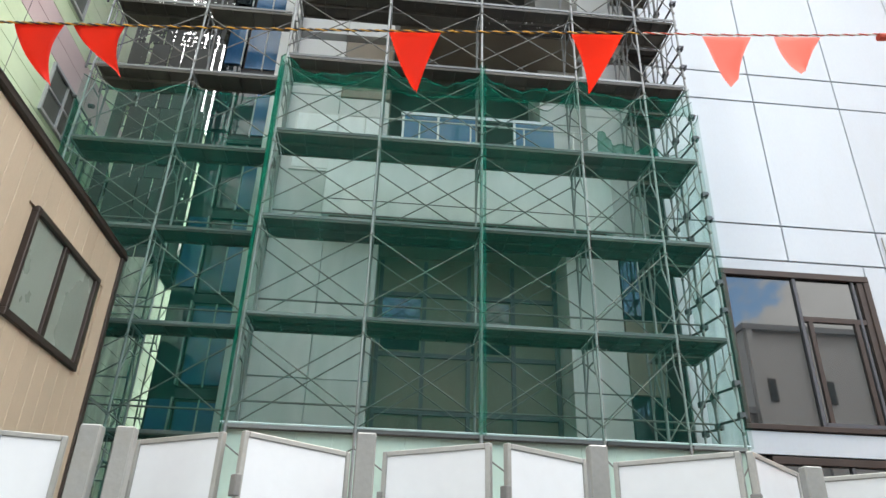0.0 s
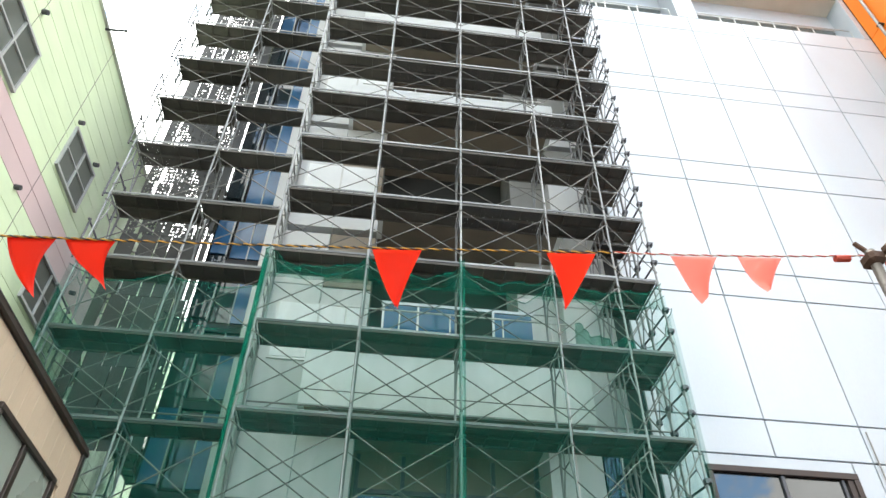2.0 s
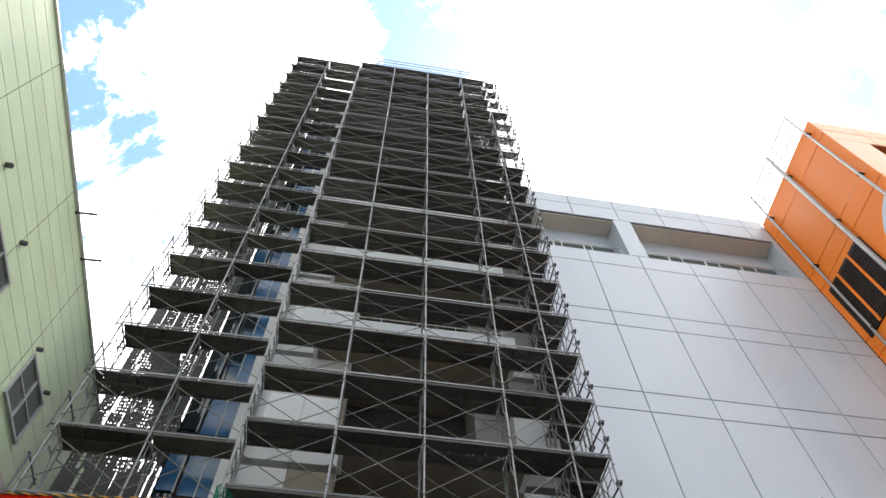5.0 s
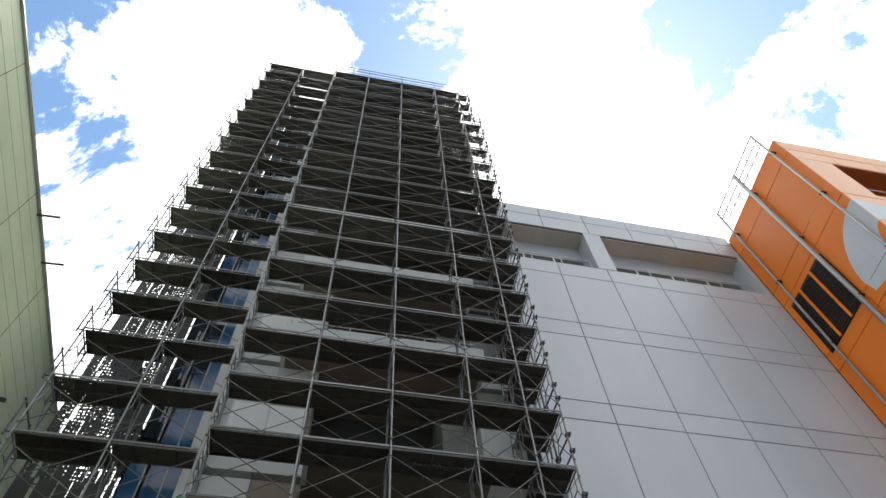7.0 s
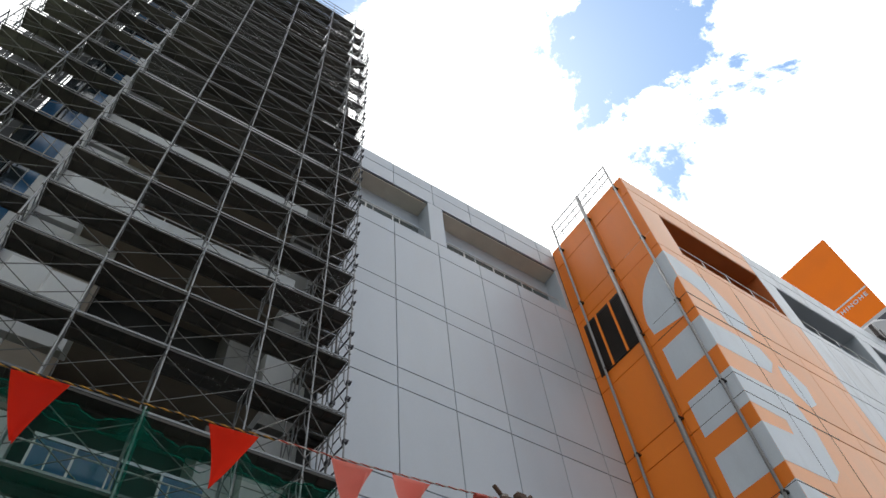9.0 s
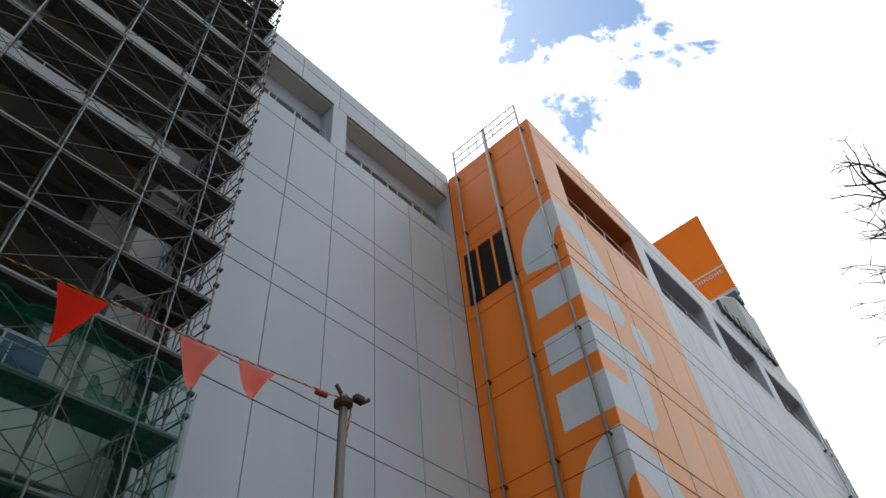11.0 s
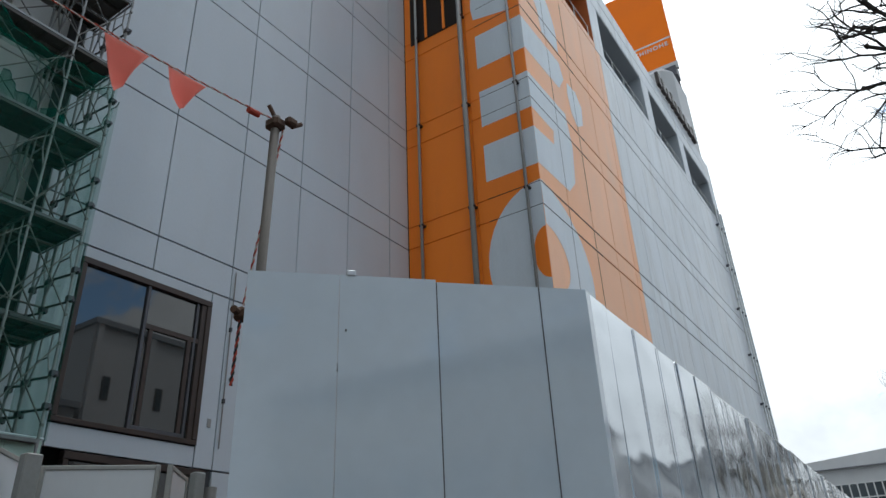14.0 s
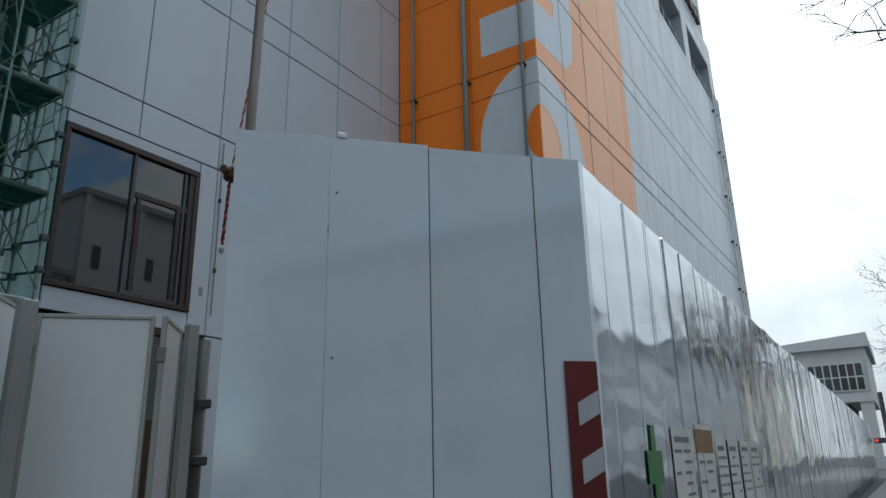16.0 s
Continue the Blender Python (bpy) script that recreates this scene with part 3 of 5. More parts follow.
side = thing("scaffold", (-4.6, 12.4, 0), "grey steel side scaffold behind dark perforated sheets", "scaffold")
sfm = frame_mesh(0.9)
sdk = deck_mesh(1.8, 0.39)
for i in range(24):
    for y in SY:
        f = put("scaffold_frame", sfm, side, (-4.35, y, LEVELS[i]))
        f.rotation_euler = (0, 0, radians(90))
    for y in SY[:-1]:
        if i > 1 and i % 5 == 0:
            for k in range(2):
                d = put("deck", sdk, side, (-4.41 - 0.41 * k, y, LEVELS[i]))
                d.rotation_euler = (0, 0, radians(90))
rs = random.Random(4)
for i in range(4, 24):
    x = -5.22
    while x < -3.32:
        w = rs.choice((0.24, 0.3, 0.36))
        if -4.98 < x < -4.72:
            x += 0.05 if i < 9 else 0.02
        part("sheet", bx(x, min(x + w, -3.3), 12.22 + rs.random() * 0.02, 12.25, LEVELS[i] - 0.01, LEVELS[i + 1] - 0.02), SHEET_SOLID if i < 7 else SHEET_OPEN if rs.random() < 0.7 else SHEET, side)
        x += w + rs.choice((0.0, 0.012, 0.025, 0.04))
for x in (-5.2, -4.0):
    for y in SY:
        put("jack_base", BASE, side, (-4.35 if x < -5 else -5.25, y, 0))


# green safety nets
def net(label, p, q, z0, z1, mat, sag=0.25, bulge=0.05, cols=24, rows=14, seed=0):
    """A net sheet from p to q on plan; its top hangs in shallow loops."""
    r = random.Random(seed)
    bm = bmesh.new()
    p, q = Vector((*p, 0)), Vector((*q, 0))
    d = (q - p)
    nrm = Vector((d.y, -d.x, 0)).normalized()
    ph = [r.random() * 6.28 for _ in range(4)]
    grid = []
    for i in range(cols + 1):
        u = i / cols
        row = []
        for j in range(rows + 1):
            v = j / rows
            loop = abs(math.sin(u * math.pi * max(1, round(d.length / 1.8)))) ** 0.8
            top = z1 - sag * loop * (0.85 + 0.15 * math.sin(u * 9 + ph[0]))
            z = z0 + (top - z0) * v
            off = bulge * (math.sin(u * 17 + ph[1] + v * 3) * 0.5 + math.sin(u * 41 + ph[2]) * 0.25) * (0.4 + v)
            row.append(bm.verts.new(p + d * u + nrm * off + Vector((0, 0, z))))
        grid.append(row)
    for i in range(cols):
        for j in range(rows):
            bm.faces.new((grid[i][j], grid[i + 1][j], grid[i + 1][j + 1], grid[i][j + 1]))
    edge = [row[-1].co.copy() for row in grid]
    ob = new("safety_net", mesh_of("safety_net", bm, mat, True))
    cord = bmesh.new()
    rings = [[cord.verts.new(e + nrm * 0.012 * math.cos(k * 1.2566) + Vector((0, 0, 0.012 * math.sin(k * 1.2566)))) for k in range(5)] for e in edge]
    for a, b in zip(rings, rings[1:]):
        for k in range(5):
            cord.faces.new((a[k], a[(k + 1) % 5], b[(k + 1) % 5], b[k]))
    part("cord", cord, NET_FOLD, ob, "green lacing cord")
    return tagged(ob, label, "safety net", "green nets on the scaffold")


NY = FY - 0.09
net("green woven safety net laced to the scaffold front", (-1.46, NY), (0.36, NY), 3.7, 10.35, NET, 0.5, seed=1)
net("dense green safety net laced to the scaffold front, darkened for the shade behind", (0.38, NY + 0.01), (2.17, NY + 0.01), 3.7, 10.2, NET_DENSE, 0.55, seed=2)
net("dense green safety net laced to the scaffold front, darkened for the shade behind", (2.23, NY), (4.02, NY), 3.7, 10.25, NET_DENSE, 0.6, seed=3)
net("green woven safety net laced to the scaffold front", (4.04, NY), (6.2, NY), 3.7, 10.15, NET, 0.5, seed=4)
net("pale green safety net on the scaffold's end", (6.3, FY - 0.05), (6.3, FY + 1.3), 3.7, 9.9, NET_PALE, 0.3, 0.03, seed=5)
net("green woven safety net laced to the set-back scaffold", (-5.25, LY - 0.09), (-1.62, LY - 0.09), 1.0, 10.2, NET, 0.3, seed=6)
net("green safety net hung on the inner side of the scaffold", (-3.6, LY + LD + 0.1), (-1.62, LY + LD + 0.1), 1.0, 10.0, NET_DENSE, 0.4, seed=7)
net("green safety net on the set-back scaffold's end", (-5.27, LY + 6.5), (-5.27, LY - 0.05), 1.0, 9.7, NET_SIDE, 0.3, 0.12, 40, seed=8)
net("gathered strip of bright green safety net", (-1.64, FY + 0.5), (-1.5, FY - 0.12), 3.6, 10.5, NET_FOLD, 0.1, 0.06, 10, seed=9)
net("gathered strip of bright green safety net", (2.15, NY - 0.03), (2.26, NY - 0.03), 3.7, 10.6, NET_FOLD, 0.05, 0.03, 8, seed=10)
net("hanging end of green safety net inside the scaffold", (4.6, FY + 0.7), (5.9, FY + 0.9), 9.0, 9.9, NET_FOLD, 0.3, 0.12, seed=11)

for k, (a, b) in enumerate(zip(FX[:4], FX[1:4] + [FX[5]])):
    net("doubled top band of green safety net hanging in loops", (a + 0.02, NY - 0.02), (b - 0.02, NY - 0.02), 9.78, 10.42, NET_TOP, 0.42, 0.07, 24, 6, seed=20 + k)

# pale sheeting at the scaffold's foot
foot = thing("site_fence", (FX[0], FY + 0.1, 0), "pale mint-green flat steel fence at the scaffold's foot", "fence")
for k in range(15):
    x = -1.5 + k * 0.52
    part("panel", bx(x, x + 0.518, FY + 0.08, FY + 0.11, 0.02, 3.72, 0.003), MINT, foot)
part("rail", tb((-1.55, FY + 0.06, 3.745), (6.3, FY + 0.06, 3.745), 0.02), GRAPHIC, foot, "pale capping rail")

# ---- tower behind the scaffold ----
tower = thing("tower_building", (1.4, 12.6, 0), "white tower block with balconies, under repair behind scaffolding", "building")
TW = 12.6
# shade of the recesses is put into the core's colour
part("core", bx(-3.4, 6.1, 14.2, 24, 0, 29.6), INTERIOR_SHADE, tower, "recessed walls coloured dark for the shade inside")
part("core", bx(-3.4, 5.0, 14.2, 24, 29.6, 39.2), INTERIOR_SHADE, tower, "recessed walls coloured dark for the shade inside")
part("roof", bx(-3.3, 5.0, 12.5, 24, 38.6, 39.4), WHITE_WALL, tower)
part("pilaster", bx(-2.13, -1.74, 12.35, 14.2, 0, 38.6, 0.01), WHITE_WALL, tower)
part("dark_wall", bx(-3.42, -2.97, 12.75, 14.2, 0, 38.6), DARK_GLASS, tower, "dark glass wall strip")
PANEL_BROWN = material("brown_shutter_panel", (0.15, 0.135, 0.10), 0.5, 0.1, 0.2, 3, 0.1, 40, streak=3)
rec = part("recess_wall", bx(0.44, 4.27, 13.5, 14.2, 0.0, 8.1), PANEL_BROWN, tower, "brown panelled wall in the recess")
for x in (0.5, 1.42, 2.34, 3.26, 4.16):
    part("mullion", bx(x, x + 0.08, 13.44, 13.5, 0.1, 8.0), DARK_STEEL, rec)
for z in (2.4, 4.75, 5.9, 7.2):
    part("transom", bx(0.58, 4.16, 13.45, 13.5, z, z + 0.09), DARK_STEEL, rec)
for x in (0.6, 2.44):
    for z in (2.55, 6.05):
        part("pane", bx(x, x + 0.78, 13.47, 13.495, z, z + 1.1), DARK_GLASS, rec)
SLABS = [(3.4, 0.5), (8.1, 1.3), (13.2, 0.22), (17.25, 0.85), (21.3, 1.3), (25.4, 1.0), (29.5, 1.0), (33.6, 1.0)]
rw = random.Random(7)
for k, (z, h) in enumerate(SLABS):
    nz = SLABS[k + 1][0] if k + 1 < len(SLABS) else 38.6
    x0, x1 = (-0.66, 5.02) if h > 0.3 else (0.45, 4.92)
    if z > 4:
        part("slab", bx(x0 + 0.02, x1 - 0.02, 11.78, 14.2, z, z + 0.2), BEIGE, tower, "beige balcony soffit")
        bm = bx(x0, x1, 11.7, 11.82, z - 0.03, z + h, 0.012)
        box(bm, x0, x0 + 0.12, 11.82, 12.6, z - 0.03, z + h)
        box(bm, x1 - 0.12, x1, 11.82, 12.6, z - 0.03, z + h)
        bal = part("balcony", bm, BALCONY_WHITE, tower, "white balcony front")
        if h > 1:
            part("coping", bx(x0 - 0.03, x1 + 0.03, 11.67, 11.85, z + h, z + h + 0.05, 0.01), ALU, bal)
            part("joint", bx(x0 + 0.02, x1 - 0.02, 11.692, 11.70, z + 0.27, z + 0.285), JOINT, bal)
    # wall fields beside the recess
    zz = z + 0.2
    n = max(2, round((nz - zz) / 1.5))
    for j in range(n):
        a, b = zz + (nz - zz) * j / n, zz + (nz - zz) * (j + 1) / n
        part("wall_panel", bx(-1.74, -0.66, TW, 14.2, a + 0.01, b - 0.01, 0.008), WHITE_WALL if z < 26 else GREY_WALL, tower)
        part("wall_panel", bx(-0.65, 0.44, TW + 0.03 * (j % 2), 14.2, a + 0.01, b - 0.01, 0.008), (WHITE_WALL if (j + k) % 3 or z < 7 else BEIGE) if z < 21 else GREY_WALL, tower)
        if z < 7.5:
            part("wall_panel", bx(4.27, 5.35, TW + 0.02, 14.2, a + 0.01, b - 0.01, 0.008), WHITE_WALL, tower)
            part("wall_panel", bx(5.37, 6.1, TW, 14.2, a + 0.01, b - 0.01, 0.008), BEIGE if j == 1 else DARK_GLASS, tower)
            continue
        part("wall_panel", bx(3.95, 4.9, TW + 0.4, 14.2, a + 0.01, b - 0.01, 0.008), GREY_WALL if z > 9 else WHITE_WALL, tower)
        if z > 29:
            continue
        part("wall_panel", bx(4.92, 6.1, TW, 14.2, a + 0.01, b - 0.01, 0.008), WHITE_WALL if (j + k) % 3 == 0 or z < 9 else GREY_WALL, tower)
    if z < 4:
        continue
    # sliding window in the recess
    w = part("window", bx(0.5, 3.9, 13.9, 13.98, z + 0.25, z + 0.33), ALU, tower)
    for x in (0.5, 1.6, 2.75, 3.86):
        part("mullion", bx(x, x + 0.05, 13.9, 13.98, z + 0.33, z + 2.3), ALU, w)
    for x in (0.56, 1.66, 2.81):
        part("pane", bx(x, x + 1.03, 13.93, 13.945, z + 0.34, z + 2.28), DARK_GLASS if rw.random() < 0.4 else BLUE, w)
    r0 = z + (h if h > 1 else 0.2)
    for x in (0.0, 1.12, 2.2, 3.34, 4.4) if h > 0.3 else ():
        part("rail_post", tb((x, 12.0, r0), (x, 12.0, r0 + 1.2), 0.018), ALU, tower)
    if h > 0.3:
        part("rail", tb((-0.4, 12.0, r0 + 1.2), (4.9, 12.0, r0 + 1.2), 0.02), ALU, tower)
        part("rail", tb((-0.4, 12.0, r0 + 0.7), (4.9, 12.0, r0 + 0.7), 0.014), ALU, tower)
    # upper lights of the recess, with blue panes
    if 7 < z < 10:
        up = part("window", bx(0.72, 4.32, 12.98, 13.04, z + 3.42, z + 3.5), ALU, tower)
        for x0, x1 in ((0.80, 1.55), (1.60, 2.46), (3.36, 4.25)):
            part("pane", bx(x0, x1, 12.99, 13.01, z + 2.2, z + 3.4), BLUE, up, "blue pane")
            part("mullion", bx(x0 - 0.05, x0, 12.97, 13.04, z + 2.15, z + 3.42), ALU, up)
# small window boxes in the left wall field
for z in (10.3, 14.9, 19.2):
    w = part("window", bx(-1.55, 0.3, 12.56, 12.60, z - 0.75, z + 0.75), ALU, tower)
    for x in (-1.5, -0.6):
        part("pane", bx(x, x + 0.85, 12.545, 12.56, z - 0.7, z + 0.7), BALCONY_WHITE, w, "white sheeted pane")
# blue window strip
z = 1.2
while z < 38:
    w = part("window", bx(-2.97, -2.13, 12.86, 12.9, z, z + 1.62), BROWN_TRIM, tower)
    part("pane", bx(-2.93, -2.55, 12.83, 12.86, z + 0.05, z + 1.57), BLUE if rw.random() < 0.3 else DARK_GLASS, w, "dark reflecting pane")
    part("mullion", bx(-2.552, -2.522, 12.81, 12.86, z, z + 1.62), SASH, w)
    part("pane", bx(-3.36, -3.0, 12.70, 12.74, z + 0.05, z + 1.57), BLUE if rw.random() < 0.25 else DARK_GLASS, w, "tinted side pane")
    part("mullion", bx(-3.0, -2.97, 12.69, 12.86, z, z + 1.62), SASH, w)
    part("pane", bx(-2.52, -2.17, 12.825, 12.86, z + 0.05, z + 1.57), BLUE, w, "blue reflecting pane")
    part("sill", bx(-2.98, -2.12, 12.78, 12.86, z + 1.62, z + 1.80), JOINT, tower)
    z += 1.85

# ---- panel-clad wing ----
wing = thing("department_store", (17.4, 11.8, 0), "grey panel-clad department store with an orange corner", "building")
WY = 11.8
SX = [6.12, 8.515, 10.51, 12.5, 14.45, 16.43, 17.44]
PAIR = [(7.73 + 3.965 * k, 8.525 + 3.965 * k) for k in range(4)]
ROWS_Z = [3.95]
for a, b in PAIR:
    ROWS_Z += [a, b]
ROWS_Z += [23.55, 24.45]
part("backing", bx(6.1, 17.44, WY + 0.05, 13.2, 7.6, 24.4), JOINT, wing)
GAP = 0.013


def panel_x(x0, x1, z0, z1, mat, y=WY, parent=wing):
    gz = 0.017 if y == WY else 0.03
    return part("panel", bx(x0 + GAP, x1 - GAP, y, y + 0.06, z0 + gz, z1 - gz, 0.006), mat, parent)


for x0, x1 in zip(SX, SX[1:]):
    for z0, z1 in zip(ROWS_Z, ROWS_Z[1:]):
        if z0 < 7 and x0 < 10.4:
            continue
        panel_x(x0, x1, z0, z1, WING)
# round the big window
panel_x(6.12, 7.04, 3.95, 7.73, WING)
panel_x(10.04, 10.51, 3.95, 7.73, WING)
panel_x(7.04, 10.04, 7.48, 7.73, WING)
panel_x(7.04, 10.04, 3.95, 4.38, WING)
panel_x(10.51, 17.44, 0.0, 3.95, WING)
part("backing", bx(10.0, 17.44, WY + 0.05, 13.2, 0, 7.6), JOINT, wing)
part("backing", bx(6.1, 7.06, WY + 0.05, 13.2, 0, 7.6), JOINT, wing)
part("room", bx(7.06, 10.02, 12.4, 14.7, 0, 7.6), INTERIOR_SHADE, wing, "dark room behind the window")


def framed_window(x0, x1, z0, z1, bars, parent, y=WY):
    w = part("window", bx(x0, x1, y - 0.05, y + 0.12, z1 - 0.13, z1, 0.01), BROWN, parent, "bronze framed window")
    part("frame", bx(x0, x1, y - 0.05, y + 0.12, z0, z0 + 0.1, 0.01), BROWN, w)
    part("frame", bx(x0, x0 + 0.1, y - 0.05, y + 0.12, z0 + 0.1, z1 - 0.13, 0.01), BROWN, w)
    part("frame", bx(x1 - 0.12, x1, y - 0.05, y + 0.12, z0 + 0.1, z1 - 0.13, 0.01), BROWN, w)
    for b in bars:
        part("mullion", bx(b - 0.035, b + 0.035, y - 0.02, y + 0.1, z0 + 0.1, z1 - 0.13, 0.006), DARK_STEEL, w, "dark metal mullion")
    part("pane", bx(x0 + 0.1, x1 - 0.12, y + 0.03, y + 0.04, z0 + 0.1, z1 - 0.13), STREET_GLASS, w)
    return w


big = framed_window(7.04, 10.04, 4.38, 7.48, (8.51,), wing)
part("transom", bx(8.55, 9.92, WY - 0.01, WY + 0.1, 6.47, 6.57), BROWN, big)
part("sash", bx(8.64, 8.72, WY - 0.005, WY + 0.09, 4.5, 6.47), BROWN, big)
part("sash", bx(9.55, 9.64, WY - 0.005, WY + 0.09, 4.5, 6.47), BROWN, big)
part("inner_frame", bx(9.80, 9.925, WY - 0.02, WY + 0.1, 4.48, 7.35, 0.006), BROWN, big)
part("inner_frame", bx(9.68, 9.735, WY - 0.012, WY + 0.1, 4.48, 7.35, 0.006), DARK_STEEL, big)
part("inner_frame", bx(8.55, 9.68, WY - 0.012, WY + 0.1, 4.48, 4.56, 0.006), DARK_STEEL, big)
framed_window(7.4, 10.3, 0.6, 3.93, (8.85,), wing)
# conduit and small fittings beside the window
cd = part("conduit", tb((10.60, WY - 0.03, 4.4), (10.60, WY - 0.03, 8.4), 0.014, 8), PIPE, wing, "thin dark conduit")
for z in (5.39, 7.0):
    part("coupler", bx(10.57, 10.63, WY - 0.065, WY, z - 0.05, z + 0.05, 0.01), DARK_STEEL, cd)
part("vent_plate", bx(10.26, 10.36, WY - 0.012, WY - 0.002, 4.79, 4.97, 0.004), PIPE, wing)
part("vent_cap", tb((10.76, WY - 0.04, 5.9), (10.76, WY - 0.002, 5.9), 0.055, 12), PIPE, wing)
# top storey: two loggias between piers
part("parapet", bx(6.1, 17.44, WY + 0.06, 14.0, 27.35, 29.25), JOINT, wing)
for x0, x1 in zip(SX, SX[1:]):
    panel_x(x0, x1, 27.4, 28.45, WING)
    panel_x(x0, x1, 28.45, 29.28, WING)
part("pier", bx(10.2, 10.95, WY, 14.0, 24.47, 27.4, 0.01), WING, wing)
part("pier", bx(17.2, 17.43, WY, 14.0, 24.47, 27.4, 0.01), WING, wing)
part("loggia_floor", bx(6.1, 17.44, WY + 0.065, 14.0, 24.38, 24.5), WING, wing)
part("soffit", bx(6.1, 17.43, WY + 0.07, 12.58, 27.30, 27.345), SOFFIT, wing, "pale beige soffit")
part("loggia_back", bx(6.1, 17.44, 13.9, 14.1, 24.5, 27.35), WING, wing)
for x0, x1 in ((6.4, 10.2), (10.95, 17.2)):
    w = part("window", bx(x0, x1, 12.6, 12.66, 26.3, 26.4), ALU, wing)
    n = max(2, round((x1 - x0) / 1.5))
    for i in range(n):
        a, b = x0 + (x1 - x0) * i / n, x0 + (x1 - x0) * (i + 1) / n
        part("pane", bx(a + 0.03, b - 0.03, 12.62, 12.64, 24.5, 26.3), LOGGIA_GLASS, w)
        part("mullion", bx(a - 0.03, a + 0.03, 12.58, 12.68, 24.5, 26.3), ALU, w)
    part("lintel", bx(x0, x1, 12.58, 14.0, 26.4, 27.36), WING, wing)
    rail = part("rail", tb((x0 + 0.1, 12.05, 25.35), (x1 - 0.1, 12.05, 25.35), 0.018), ALU, wing)
    for i in range(n + 1):
        x = x0 + 0.1 + (x1 - x0 - 0.2) * i / n
        part("post", tb((x, 12.05, 24.5), (x, 12.05, 25.35), 0.016), ALU, rail)

# orange corner block
OX, OY, OTOP = 17.44, 6.9, 28.95
XEND = 47.6
part("core", bx(OX + 0.06, XEND - 0.05, OY + 1.6, 13.5, 0, 28.7), JOINT, wing)
part("core", bx(OX + 0.06, XEND - 0.05, OY + 0.06, OY + 1.6, 0, 23.9), JOINT, wing)
part("core", bx(OX + 0.06, XEND - 0.05, OY + 0.06, OY + 1.6, 26.95, 28.7), JOINT, wing)
LROWS = [0.0, 3.95]
for a, b in PAIR:
    LROWS += [a, b]
LROWS += [23.55, 24.45, 27.6, OTOP]


def panel_y(y0, y1, z0, z1, mat):
    return part("panel", bx(OX - 0.004, OX + 0.06, y0 + GAP, y1 - GAP, z0 + GAP, z1 - GAP, 0.006), mat, wing)


for z0, z1 in zip(LROWS, LROWS[1:]):
    for y0, y1 in ((OY, 9.1), (9.1, 11.2), (11.2, 11.79)):
        if y0 == 9.1 and 20.3 < (z0 + z1) / 2 < 23.4:
            panel_y(y0, 9.15, z0, z1, ORANGE)
            panel_y(9.15, y1, z0, 20.25, ORANGE) if z0 < 20.2 else None
            continue
        panel_y(y0, y1, z0, z1, ORANGE)
panel_y(9.15, 11.2, 23.18, 23.55, ORANGE)
# louvre opening
lv = part("louvre", bx(OX - 0.02, OX + 0.1, 9.2, 11.5, 23.12, 23.2), BROWN_TRIM, wing, "dark louvre with orange bars")
part("panel", bx(OX - 0.012, OX - 0.006, 9.2, 11.5, 20.25, 23.12), BROWN_TRIM, lv, "dark louvre recess")
for i in range(24):
    z = 20.3 + i * 0.117
    part("slat", bx(OX - 0.05, OX - 0.012, 9.22, 11.48, z, z + 0.05), BROWN_TRIM, lv)
for y in (9.95, 10.75):
    part("bar", bx(OX - 0.09, OX - 0.05, y - 0.05, y + 0.05, 20.27, 23.12), ORANGE, lv, "orange bar")
# vertical pipes on stand-offs
for y, r in ((11.15, 0.05), (9.22, 0.09), (7.3, 0.05)):
    p = part("pipe", tb((OX - 0.16, y, 0), (OX - 0.16, y, 30.4), r, 10), PIPE, wing, "grey vertical pipe", True)
    for z in range(4, 29, 4):
        part("bracket", bx(OX - 0.2, OX, y - r - 0.03, y + r + 0.03, z + 0.3, z + 0.37), BROWN_TRIM, p)
# wire guard on the roof edge
g = part("roof_guard", tb((OX - 0.16, 7.3, 30.4), (OX - 0.16, 11.15, 30.4), 0.03), PIPE, wing, "light metal guard on the roof edge")
for z in (29.35, 29.85):
    part("rail", tb((OX - 0.16, 7.3, z), (OX - 0.16, 11.15, z), 0.03), ALU, g)
for i in range(9):
    y = 7.3 + 3.85 * i / 8
    part("post", tb((OX - 0.16, y, 28.9), (OX - 0.16, y, 30.4), 0.028), ALU, g)

# street front: panels, loggias, graphic
FXS = [OX + 1.985 * k for k in range(16)]
FXS[-1] = XEND
FROWS = [0.0, 3.95]
for a, b in PAIR:
    FROWS += [a, b]
FROWS += [23.55]
for x0, x1 in zip(FXS, FXS[1:]):
    mid = (x0 + x1) / 2
    for z0, z1 in list(zip(FROWS, FROWS[1:])) + [(27.0, 27.95), (27.95, OTOP)]:
        if x0 < 25.9 < x1 and z0 < 27:
            panel_x(x0, 25.9, z0, z1, ORANGE_SHEEN, OY)
            panel_x(25.9, x1, z0, z1, FACADE, OY)
        else:
            panel_x(x0, x1, z0, z1, ORANGE_SHEEN if mid < 25.9 else FACADE, OY)
LOG = [(19.0, 25.4), (26.6, 32.8), (34.0, 39.4), (40.6, 46.4)]
edge = OX
